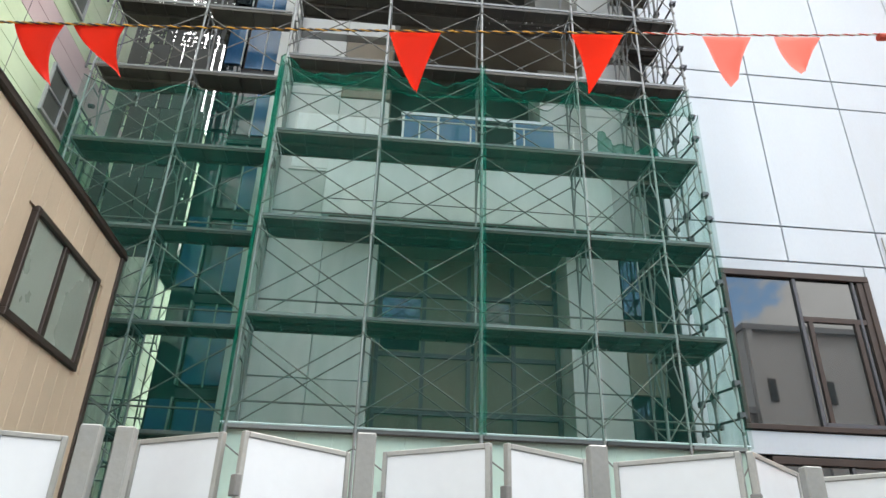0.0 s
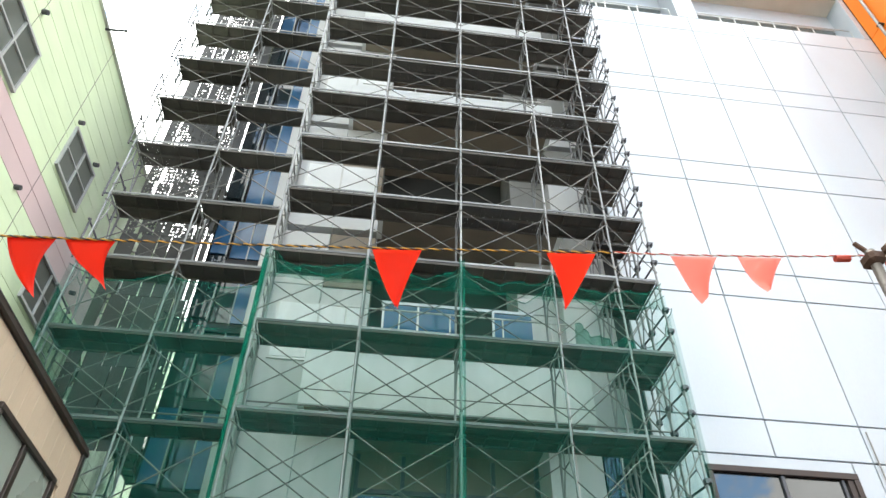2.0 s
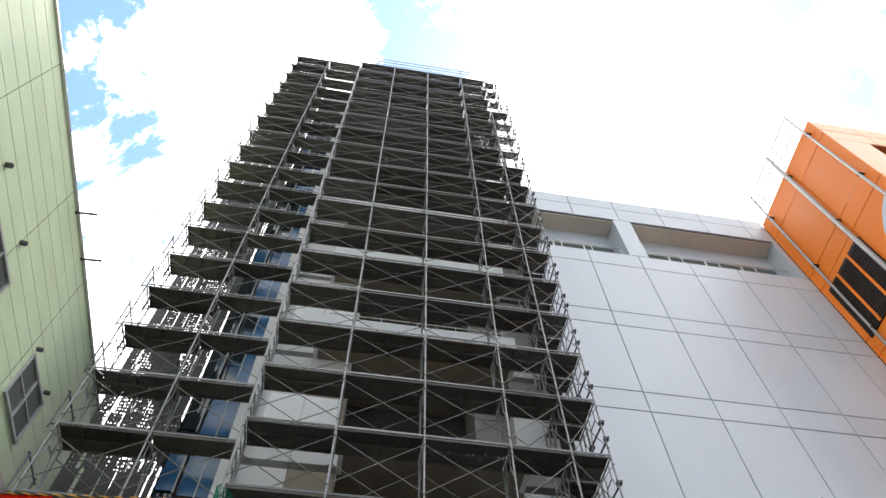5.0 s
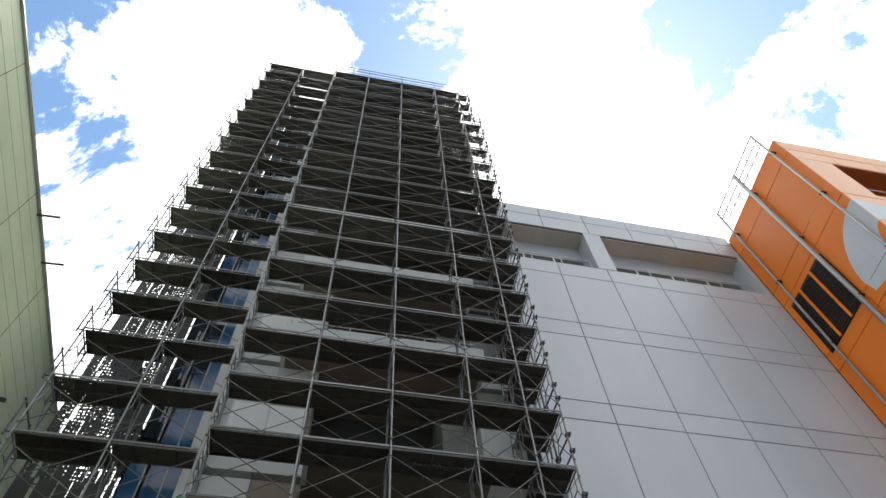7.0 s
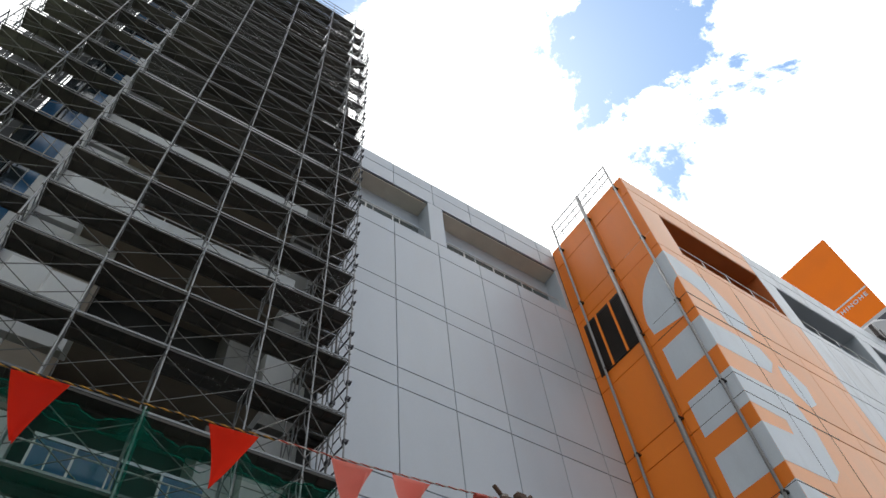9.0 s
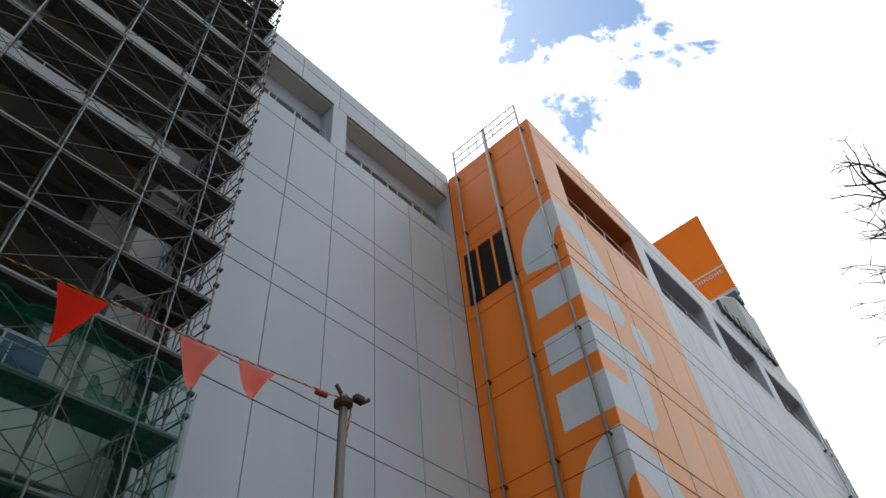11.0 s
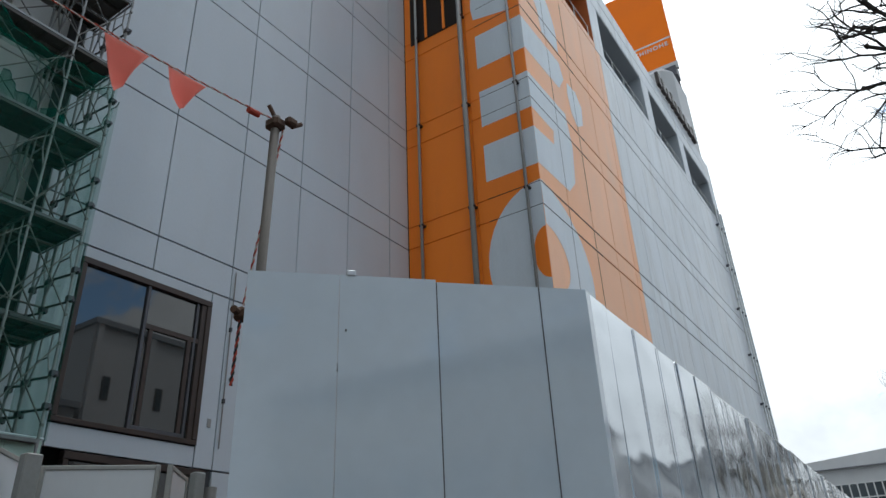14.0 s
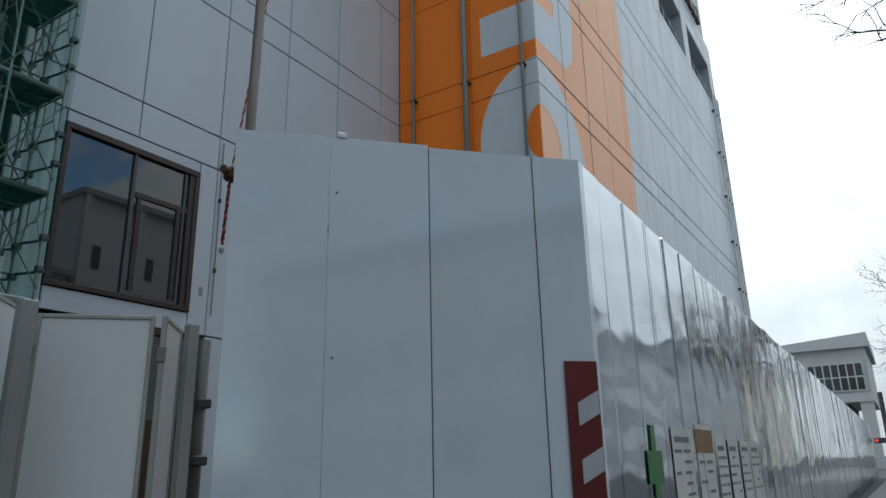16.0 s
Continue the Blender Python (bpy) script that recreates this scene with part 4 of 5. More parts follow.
for i, (a, b) in enumerate(LOG):
    paint = ORANGE_SHEEN if i == 0 else FACADE
    part("pier", bx(edge, a, OY, OY + 1.6, 23.57, 27.0, 0.008), paint, wing)
    edge = b
    # first loggia: shade painted in as a browner orange
    inner = LOGGIA_ORANGE_SHADE if i == 0 else WING
    part("loggia_back", bx(a, b, OY + 1.3, OY + 1.5, 23.95, 26.95), DARK_GLASS if i else LOGGIA_ORANGE_SHADE, wing)
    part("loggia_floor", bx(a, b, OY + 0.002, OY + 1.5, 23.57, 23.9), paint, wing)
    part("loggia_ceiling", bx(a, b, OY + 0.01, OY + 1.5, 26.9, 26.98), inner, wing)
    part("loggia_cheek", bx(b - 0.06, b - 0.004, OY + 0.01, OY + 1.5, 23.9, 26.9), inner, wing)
    r = part("rail", tb((a + 0.1, OY + 0.15, 24.9), (b - 0.1, OY + 0.15, 24.9), 0.025), ALU, wing)
    for j in range(5):
        x = a + 0.15 + (b - a - 0.3) * j / 4
        part("post", tb((x, OY + 0.15, 23.9), (x, OY + 0.15, 24.9), 0.02), ALU, r)
part("pier", bx(edge, XEND, OY, OY + 1.6, 23.57, 27.0, 0.008), WING, wing)
part("roof", bx(OX + 0.07, XEND - 0.06, OY + 0.07, 24, 28.7, 28.9), ROOF_GREY, wing)
part("end_wall", bx(XEND, XEND + 0.1, OY, 24, 0, OTOP), WING, wing)
for x in (45.4, 46.3, 47.1):
    p = part("drainpipe", tb((x, OY - 0.16, 0), (x, OY - 0.16, 24.6), 0.06, 8), ALU, wing)
    for z in range(2, 24, 3):
        part("bracket", bx(x - 0.12, x + 0.12, OY - 0.2, OY, z, z + 0.1), DARK_STEEL, p)


def arc(cx, cz, ax, az, a0, a1, n=18):
    return [(cx + ax * math.cos(radians(a0 + (a1 - a0) * i / n)), cz + az * math.sin(radians(a0 + (a1 - a0) * i / n))) for i in range(n + 1)]


def graphic(outline, face):
    if face == "side":
        bm = prism(outline, "x", OX - 0.009, OX - 0.005)
    else:
        bm = prism(outline, "y", OY - 0.006, OY - 0.002)
    return part("painted_shape", bm, GRAPHIC, wing, "white painted shape")


SIDE_L, SIDE_R = 8.72, OY - 0.004
for z0, z1 in ((17.7, 19.17), (15.25, 16.7), (13.12, 14.5)):
    graphic([(SIDE_L, z0), (SIDE_L, z1), (SIDE_R, z1), (SIDE_R, z0)], "side")
# arch and ring, with their inner curve left orange
graphic([(8.74, 19.98)] + arc(OY, 20.55, 1.92, 2.45, 0, 90)[:-1] + [(SIDE_R, 23.0), (SIDE_R, 21.35)] + arc(OY, 20.35, 0.45, 1.0, 88, 0) + [(7.3, 19.65)], "side")
graphic(arc(OY, 10.2, 1.95, 2.35, -90, 90) + [(SIDE_R, 12.55), (SIDE_R, 10.95)] + arc(OY, 10.15, 0.45, 0.82, 88, -88) + [(SIDE_R, 9.3)], "side")
F0 = OX + 0.004
graphic([(F0, 17.75), (F0, 19.12), (20.4, 19.15), (20.65, 18.5), (20.1, 17.75)], "front")
graphic([(F0, 15.25), (F0, 16.7), (20.3, 16.7), (20.55, 15.4), (20.3, 13.8), (19.7, 13.2), (F0, 13.15), (F0, 14.5), (18.9, 14.6), (19.0, 15.2)], "front")
graphic([(20.85, 18.0), (20.95, 18.55), (21.7, 18.6), (22.15, 18.1), (22.0, 17.2), (21.4, 16.8), (21.0, 17.2)], "front")
graphic([(F0, 23.05)] + arc(OX, 20.4, 3.1, 2.65, 88, 0) + [(20.5, 19.7), (19.15, 19.7)] + arc(OX, 20.3, 1.6, 1.2, 0, 88), "front")
graphic([(F0, 12.55)] + arc(OX, 10.0, 3.2, 2.55, 88, -70) + [(18.7, 8.6)] + arc(OX, 10.0, 1.35, 1.05, -50, 88), "front")

# panel joints carried across the painted shapes
for z in (8.525, 11.695, 12.49, 15.66, 16.455, 19.625, 20.42):
    part("joint", bx(OX - 0.0105, OX - 0.0085, OY + 0.002, 8.72 if z < 20 else 8.6, z - 0.011, z + 0.011), JOINT, wing)
    part("joint", bx(OX + 0.004, 21.9, OY - 0.008, OY - 0.0055, z - 0.022, z + 0.022), JOINT, wing)
for x in FXS[1:3]:
    for z0, z1 in ((8.6, 12.5), (13.2, 19.1), (19.75, 22.9)):
        part("joint", bx(x - 0.012, x + 0.012, OY - 0.008, OY - 0.0055, z0, z1), JOINT, wing)

# rooftop: plant tower, billboard, black letters edge-on
plant = thing("roof_plant_tower", (46.5, 9.5, 28.9), "grey rooftop plant tower with rounded corners", "roof tower")
bm = bmesh.new()
box(bm, 44.6, 49.5, 7.3, 13.0, 28.9, 37.0, 0.7)
part("body", bm, PALE_WALL, plant)
part("steel_base", bx(46.6, 47.6, 7.2, 11.8, 37.0, 37.9), DARK_STEEL, plant, "dark steel base frame")
bill = thing("billboard", (47.0, 9.4, 37.9), "square orange rooftop billboard with white lettering", "billboard")
part("board", bx(46.95, 47.15, 7.1, 11.7, 38.5, 47.3), BILLBOARD, bill)
part("skirt", bx(46.93, 47.17, 7.05, 11.75, 37.8, 38.5), PALE_WALL, bill)
part("stripe", bx(46.938, 46.948, 7.15, 11.65, 40.95, 41.1), WHITE_SIGN, bill)
fc = bpy.data.curves.new("lettering", "FONT")
fc.body, fc.size, fc.extrude, fc.space_character = "CHINOHE", 0.53, 0.01, 1.25
fc.offset = 0.012
fo = new("lettering", fc)
fo.matrix_world = Matrix.Translation((46.93, 10.2, 40.3)) @ Matrix.Rotation(radians(-90), 4, "Z") @ Matrix.Rotation(radians(90), 4, "X")
dg = bpy.context.evaluated_depsgraph_get()
lm = bpy.data.meshes.new_from_object(fo.evaluated_get(dg))
lm.materials.clear()
lm.materials.append(WHITE_SIGN)
lm.transform(fo.matrix_world)
bpy.data.objects.remove(fo)
put("lettering", lm, bill, label="white lettering")
for y in (7.6, 9.4, 11.2):
    part("stay", tb((47.15, y, 46.5), (49.2, y, 37.0), 0.07), DARK_STEEL, bill)
    part("post", tb((47.2, y, 36.9), (47.2, y, 47.2), 0.09), DARK_STEEL, bill)
let = thing("parapet_sign", (41, OY, 29), "black raised letter shapes along the parapet", "sign")
rl = random.Random(3)
x = 36.5
while x < 44.5:
    w = 0.5 + rl.random() * 0.3
    part("letter_shape", bx(x, x + w, OY - 0.25, OY - 0.02, 28.95, 29.7 + rl.random() * 0.4, 0.04), BROWN_TRIM, let)
    x += w + 0.25

# ---- beige house ----
house = thing("house", (-3.4, 6, 0), "beige-sided two-storey house with dark brown trim", "house")
HX, HE = -3.36, 10.1
part("wall", bx(-8.0, HX - 0.03, 1.2, HE - 0.05, 0, 6.05), SIDING, house)
y = 1.2
while y < HE - 0.1:
    y1 = min(y + 0.303, HE - 0.08)
    if y1 > 7.4 and y < 9.45:
        part("siding_board", bx(HX - 0.03, HX, y + 0.003, y1 - 0.003, 0.3, 4.12, 0.004), SIDING, house)
        part("siding_board", bx(HX - 0.03, HX, y + 0.003, y1 - 0.003, 5.42, 6.05, 0.004), SIDING, house)
    else:
        part("siding_board", bx(HX - 0.03, HX, y + 0.003, y1 - 0.003, 0.3, 6.05, 0.004), SIDING, house)
    y = y1
part("corner_trim", bx(HX - 0.1, HX + 0.03, HE - 0.09, HE + 0.02, 0, 6.1, 0.006), BROWN_TRIM, house)
part("gutter", bx(HX - 0.02, HX + 0.06, 1.0, HE + 0.06, 6.06, 6.15, 0.02), BROWN_TRIM, house)
part("fascia", bx(HX - 0.04, HX + 0.02, 1.0, HE + 0.05, 6.15, 6.2), BROWN_TRIM, house)
part("roof", prism([(HX + 0.03, 6.2), (-5.7, 7.2), (-8.1, 6.2)], "y", 1.0, HE + 0.05), ROOF_GREY, house)
hw = part("window", bx(HX - 0.04, HX + 0.05, 7.40, 9.46, 5.36, 5.44, 0.008), BROWN_TRIM, house, "dark brown sliding window")
part("frame", bx(HX - 0.04, HX + 0.05, 7.40, 9.46, 4.10, 4.19, 0.008), BROWN_TRIM, hw)
part("frame", bx(HX - 0.04, HX + 0.05, 7.40, 7.47, 4.19, 5.36, 0.008), BROWN_TRIM, hw)
part("frame", bx(HX - 0.04, HX + 0.05, 9.32, 9.46, 4.19, 5.36, 0.008), BROWN_TRIM, hw)
part("meeting_stile", bx(HX - 0.03, HX + 0.035, 8.28, 8.40, 4.19, 5.36, 0.006), BROWN_TRIM, hw)
part("pane", bx(HX - 0.02, HX - 0.005, 7.47, 8.28, 4.19, 5.36), FROST, hw)
part("pane", bx(HX - 0.02, HX + 0.005, 8.40, 9.32, 4.19, 5.36), FROST, hw)

# ---- pale green building ----
gb = thing("apartment_building", (-8, 12, 0), "pale green and pink sided apartment building", "building")
GX, GTOP = -6.5, 16.75
part("body", bx(-16, GX - 0.03, 2.0, 26, 0, GTOP - 0.1), GREEN, gb)
GW = [(10.8, 12.3, 12.83, 14.1), (5.65, 8.65, 12.36, 13.62), (11.9, 13.4, 10.1, 11.3), (15.2, 16.6, 13.1, 14.2)]
z = 0.0
while z < GTOP - 0.01:
    z1 = min(z + 0.455, GTOP)
    mat = PINK if 11.3 < (z + z1) / 2 < 12.2 else GREEN
    part("siding_board", bx(GX - 0.03, GX, 2.0, 26, z + 0.006, z1 - 0.006, 0.004), mat, gb)
    z = z1
for yj in (5.03, 8.06, 10.6, 13.5, 16.5, 19.5):
    part("joint", bx(GX, GX + 0.003, yj - 0.006, yj + 0.006, 0, GTOP), JOINT, gb)
part("coping", bx(GX - 0.3, GX + 0.06, 1.95, 26.1, GTOP, GTOP + 0.07, 0.01), ALU, gb)
for y0, y1, z0, z1 in GW:
    w = part("window", bx(GX, GX + 0.07, y0, y1, z1 - 0.06, z1), SASH, gb, "pale aluminium sliding window")
    part("frame", bx(GX, GX + 0.07, y0, y1, z0, z0 + 0.06), SASH, w)
    n = 2 if y1 - y0 < 2.2 else 4
    for i in range(n + 1):
        y = y0 + (y1 - y0 - 0.05) * i / n
        part("stile", bx(GX, GX + 0.06, y, y + 0.05, z0 + 0.06, z1 - 0.06), SASH, w)
    part("stile", bx(GX + 0.005, GX + 0.05, y0 + 0.05, y1 - 0.05, (z0 + z1) / 2 - 0.02, (z0 + z1) / 2 + 0.02), SASH, w)
    part("pane", bx(GX + 0.008, GX + 0.02, y0 + 0.03, y1 - 0.03, z0 + 0.06, z1 - 0.06), CURTAIN_GLASS, w)
for y, z in ((8.07, 14.28), (6.3, 14.2), (10.13, 11.38), (10.83, 14.28), (12.12, 14.3), (13.7, 11.6), (15.0, 14.4)):
    part("vent_cap", tb((GX, y, z), (GX + 0.12, y, z - 0.02), 0.055, 10), DARK_STEEL, gb)
for y in (8.6, 9.9):
    part("roof_spout", tb((GX - 0.02, y, GTOP - 0.05), (GX + 0.5, y, GTOP - 0.02), 0.03, 8), DARK_STEEL, gb)

# ---- folding site gate ----
gate = thing("folding_gate", (1.2, 2.8, 0), "white folding panel gate with grey frames, partly folded", "gate")
GH = 1.965


def leaf(p, q, rise0=0.0, rise1=0.0):
    """A gate leaf from p to q on plan: sheet, frame stiles and rails."""
    p, q = Vector((*p, 0)), Vector((*q, 0))
    d = (q - p)
    L = d.length
    ang = math.atan2(d.y, d.x)
    rot = Matrix.Translation(p) @ Matrix.Rotation(ang, 4, "Z")

    def piece(name, bm, mat, parent, label=""):
        bm.transform(rot)
        return part(name, bm, mat, parent, label)

    lf = piece("leaf", bx(0.012, L - 0.012, -0.005, 0.005, 0.06, GH - 0.015), GATE_WHITE, gate, "white sheet leaf")
    piece("stile", bx(0, 0.02, -0.012, 0.012, 0.04, GH, 0.003), GATE_FRAME, lf)
    piece("stile", bx(L - 0.02, L, -0.012, 0.012, 0.04, GH, 0.003), GATE_FRAME, lf)
    piece("rail", bx(0.02, L - 0.02, -0.011, 0.011, GH - 0.02, GH, 0.003), GATE_FRAME, lf)
    piece("rail", bx(0.02, L - 0.02, -0.011, 0.011, 0.04, 0.07, 0.003), GATE_FRAME, lf)
    for z in (0.4, 1.1, 1.75):
        piece("hinge", bx(-0.012, 0.012, -0.018, 0.018, z, z + 0.07, 0.003), GATE_POST, lf)
    return lf


leaf((-0.934, 2.524), (-0.632, 2.73))
leaf((-0.613, 2.74), (-0.385, 2.799))
leaf((-0.137, 2.81), (0.217, 2.596))
leaf((0.284, 2.558), (0.637, 2.863))
leaf((0.771, 2.824), (1.144, 2.571))
leaf((1.192, 2.561), (1.539, 2.788))
leaf((1.665, 2.819), (2.027, 2.515))
leaf((2.055, 2.506), (2.427, 2.862))
leaf((2.56, 2.95), (2.91, 2.60))
leaf((2.93, 2.56), (3.20, 2.80))
for x, y, w in ((-0.197, 2.517, 0.068), (-0.088, 2.527, 0.062), (0.708, 2.452, 0.065), (1.493, 2.474, 0.065), (2.365, 2.66, 0.07), (3.1, 2.58, 0.055)):
    p = thing("gate_post", (x, y, 0), "grey square steel gate post", "post", "gate posts")
    part("shaft", bx(x - w / 2, x + w / 2, y - 0.025, y + 0.025, 0, 1.95, 0.005), POST_GREY, p)
    part("base_plate", bx(x - w / 2 - 0.03, x + w / 2 + 0.03, y - 0.06, y + 0.06, 0, 0.01), GATE_POST, p)
p = thing("gate_post", (3.33, 2.80, 0), "dark brown round gate post with hinge collars", "post", "gate posts")
part("shaft", tb((3.345, 2.785, 0), (3.345, 2.785, 1.93), 0.03, 14), BROWN_POST, p, smooth=True)
for z in (1.30, 1.58):
    part("collar", bx(3.305, 3.39, 2.745, 2.825, z, z + 0.05, 0.008), BROWN_POST, p)

# ---- white hoarding, cut corner and street run ----
hoard = thing("hoarding", (3.9, 1.8, 0), "white flat steel hoarding cutting the corner, with hazard board", "hoarding")
HA, HB = Vector((3.209, 2.495, 0)), Vector((4.618, 1.145, 0))
hd = HB - HA
HROT = Matrix.Translation(HA) @ Matrix.Rotation(math.atan2(hd.y, hd.x), 4, "Z")
HL = hd.length
CUTS = [0.0, 0.495, 1.04, 1.655, HL]


def hpiece(name, bm, mat, parent, label=""):
    bm.transform(HROT)
    return part(name, bm, mat, parent, label)


for i, (a, b) in enumerate(zip(CUTS, CUTS[1:])):
    proud = 0.006 if i in (0, 1) else 0.0
    pl = hpiece("panel", bx(a + 0.003, b - 0.003, -0.015 - proud, 0.02, 0.03, 3.005 - (0.012 if i > 1 else 0)), HOARD, hoard)
    hpiece("bolt", tb((a + 0.04, -0.03, 2.68), (a + 0.04, -0.015, 2.68), 0.0055, 8), DARK_STEEL, pl) if i == 1 else None
    hpiece("bolt", tb((a + 0.04, -0.03, 1.8), (a + 0.04, -0.015, 1.8), 0.0055, 8), DARK_STEEL, pl) if i == 1 else None
for c in CUTS[2:4]:
    hpiece("seam", bx(c - (0.0045 if c < 1.2 else 0.003), c + (0.0045 if c < 1.2 else 0.003), -0.0185, -0.0165 + 0.004, 0.03, 2.99), DARK_STEEL, hoard, "dark open joint")
hpiece("back_rail", tb((0, 0.06, 2.5), (HL, 0.06, 2.5), 0.024), STEEL, hoard)
hpiece("back_rail", tb((0, 0.06, 0.6), (HL, 0.06, 0.6), 0.024), STEEL, hoard)
hpiece("clip", bx(0.53, 0.585, -0.03, 0.03, 3.0, 3.035, 0.006), GRAPHIC, hoard, "small pale blue clip on top")
hz = hpiece("hazard_board", bx(HL - 0.185, HL + 0.002, -0.030, -0.026, 0.3, 1.80), RED_SIGN, hoard, "dark red hazard board with white slanted bars")
z = 1.45
while z > 0.4:
    bm = prism([(HL - 0.125, z + 0.01), (HL - 0.004, z + 0.075), (HL - 0.004, z + 0.195), (HL - 0.125, z + 0.13)], "y", -0.036, -0.032)
    hpiece("bar", bm, HAZARD_GREY, hz, "grey-white reflective bar")
    z -= 0.29

run = thing("hoarding", (20, 1.2, 0), "long polished steel hoarding along the pavement, mirroring the street", "hoarding")
rh = random.Random(11)
part("corner_post", bx(4.60, 4.68, 1.135, 1.20, 0, 3.0, 0.008), HOARD, run)
x, i = 4.68, 0
while x < 50:
    w = 0.5 if i else 0.26
    yy = 1.15 + 0.011 * (x - 4.6)
    bm = bx(0.0015, w - 0.0015, 0, 0.018, 0.03, 3.0 - rh.random() * 0.012, 0.003)
    bm.transform(Matrix.Translation((x, yy, 0)) @ Matrix.Rotation(radians(0.6 + rh.uniform(-0.2, 0.2)), 4, "Z") @ Matrix.Rotation(radians(rh.uniform(-0.2, 0.2)), 4, "X"))
    part("panel", bm, MIRROR, run)
    part("lap", bx(x + w - 0.003, x + w + 0.003, yy - 0.006, yy - 0.002, 0.03, 2.98), MIRROR, run)
    x, i = x + w, i + 1
# safety cross and notices
cross = thing("safety_sign", (5.58, 1.1, 0.9), "green cross safety sign on the hoarding", "sign")
part("upright", bx(5.53, 5.62, 1.1475, 1.1515, 0.75, 1.50), GREEN_SIGN, cross)
part("bar", bx(5.42, 5.73, 1.1455, 1.1495, 1.14, 1.34), GREEN_SIGN, cross)
for x0, x1, z0, z1 in ((6.05, 6.6, 0.95, 1.5), (6.75, 7.3, 0.8, 1.55), (7.45, 7.85, 0.9, 1.45), (7.95, 8.4, 0.9, 1.45), (8.55, 9.0, 0.85, 1.45), (9.1, 9.6, 0.85, 1.45)):
    nt = thing("notice", ((x0 + x1) / 2, 1.1, z0), "printed notice board fixed to the hoarding", "notice", "notices on the hoarding")
    y = 1.15 + 0.011 * (x0 - 4.6) - 0.006
    part("sheet", bx(x0, x1, y, y + 0.002, z0, z1), PAPER, nt)
    if x0 == 6.75:
        part("heading", bx(x0, x1, y - 0.003, y, z1 - 0.22, z1 - 0.04), OCHRE, nt, "ochre heading band")
    else:
        part("heading", bx(x0 + 0.06, x1 - 0.10, y - 0.003, y, z1 - 0.10, z1 - 0.06), INK, nt)
    top = z1 - (0.3 if x0 == 6.75 else 0.17)
    cols = 2 if x1 - x0 > 0.5 else 3
    j = 0
    while top - j * 0.075 > z0 + 0.06:
        for c in range(cols):
            xa = x0 + 0.04 + (x1 - x0 - 0.06) * c / cols
            if rh.random() < 0.8:
                part("line", bx(xa, xa + (x1 - x0) / cols * rh.uniform(0.35, 0.75), y - 0.003, y, top - j * 0.075, top + 0.022 - j * 0.075), INK, nt)
        j += 1

# ---- pole, rope and flags ----
pole = thing("pole", (3.34, 2.55, 0), "weathered steel pole with rusty clamps on top", "pole")
part("shaft", tb((3.316, 2.582, 0), (3.36, 2.542, 4.16), 0.028, 14), POST, pole, smooth=True)
ck = part("clamp", bx(3.31, 3.41, 2.49, 2.60, 4.06, 4.14, 0.02), RUST, pole, "rusty pipe clamp")
part("bolt", tb((3.36, 2.542, 4.14), (3.31, 2.56, 4.23), 0.014), RUST, ck)
ck = part("clamp", bx(3.39, 3.47, 2.45, 2.51, 4.10, 4.16, 0.015), RUST, pole, "rusty pipe clamp")
part("bolt", tb((3.44, 2.48, 4.10), (3.50, 2.46, 4.15), 0.014), RUST, ck)
ck = part("clamp", bx(3.30, 3.38, 2.63, 2.71, 2.80, 2.88, 0.02), RUST, pole, "rusty pipe clamp")
part("bolt", tb((3.26, 2.645, 2.845), (3.31, 2.665, 2.845), 0.022), RUST, ck)


def rope_points(p, q, sag, n):
    p, q = Vector(p), Vector(q)
    return [p.lerp(q, i / n) - Vector((0, 0, sag * 4 * (i / n) * (1 - i / n))) for i in range(n + 1)]


def twist(name, pts, r, mats, parent):
    """Laid rope: two strands in two colours wound round each other."""
    for s in range(2):
        bm = bmesh.new()
        prev = None
        ang = s * math.pi
        for a, b in zip(pts, pts[1:]):
            steps = max(1, int((b - a).length / 0.012))
            for k in range(steps):
                c = a.lerp(b, k / steps)
                d = (b - a).normalized()
                u = d.orthogonal().normalized()
                v = d.cross(u)
                cur = c + (math.cos(ang) * u + math.sin(ang) * v) * r * 0.6
                ang += 1.05
                if prev is not None:
                    tube(bm, prev, cur, r * 0.75, 4)
                prev = cur
        part(name, bm, mats[s], parent)


RL, RM, RR = (-2.6, 3.08, 4.10), (1.95, 2.66, 4.085), (3.35, 2.535, 4.125)
line = thing("flag_rope", (0.4, 2.8, 0), "striped rope strung from the pole with red pennants", "rope")
yl = rope_points(RL, RM, 0.03, 30)
rl2 = rope_points(RM, RR, 0.015, 12)
twist("strand", yl, 0.0055, (ROPE_Y, ROPE_K), line)
twist("strand", rl2, 0.0048, (ROPE_R, ROPE_W), line)
twist("strand", rope_points((3.405, 2.52, 4.08), (3.335, 2.66, 2.88), 0.0, 10), 0.006, (ROPE_R, ROPE_W), line)
twist("strand", rope_points((3.33, 2.665, 2.82), (3.32, 2.68, 2.42), 0.0, 8), 0.008, (ROPE_R, ROPE_K), line)
part("knot", tb((3.15, 2.56, 4.10), (3.23, 2.555, 4.105), 0.02, 8), ROPE_R, line)


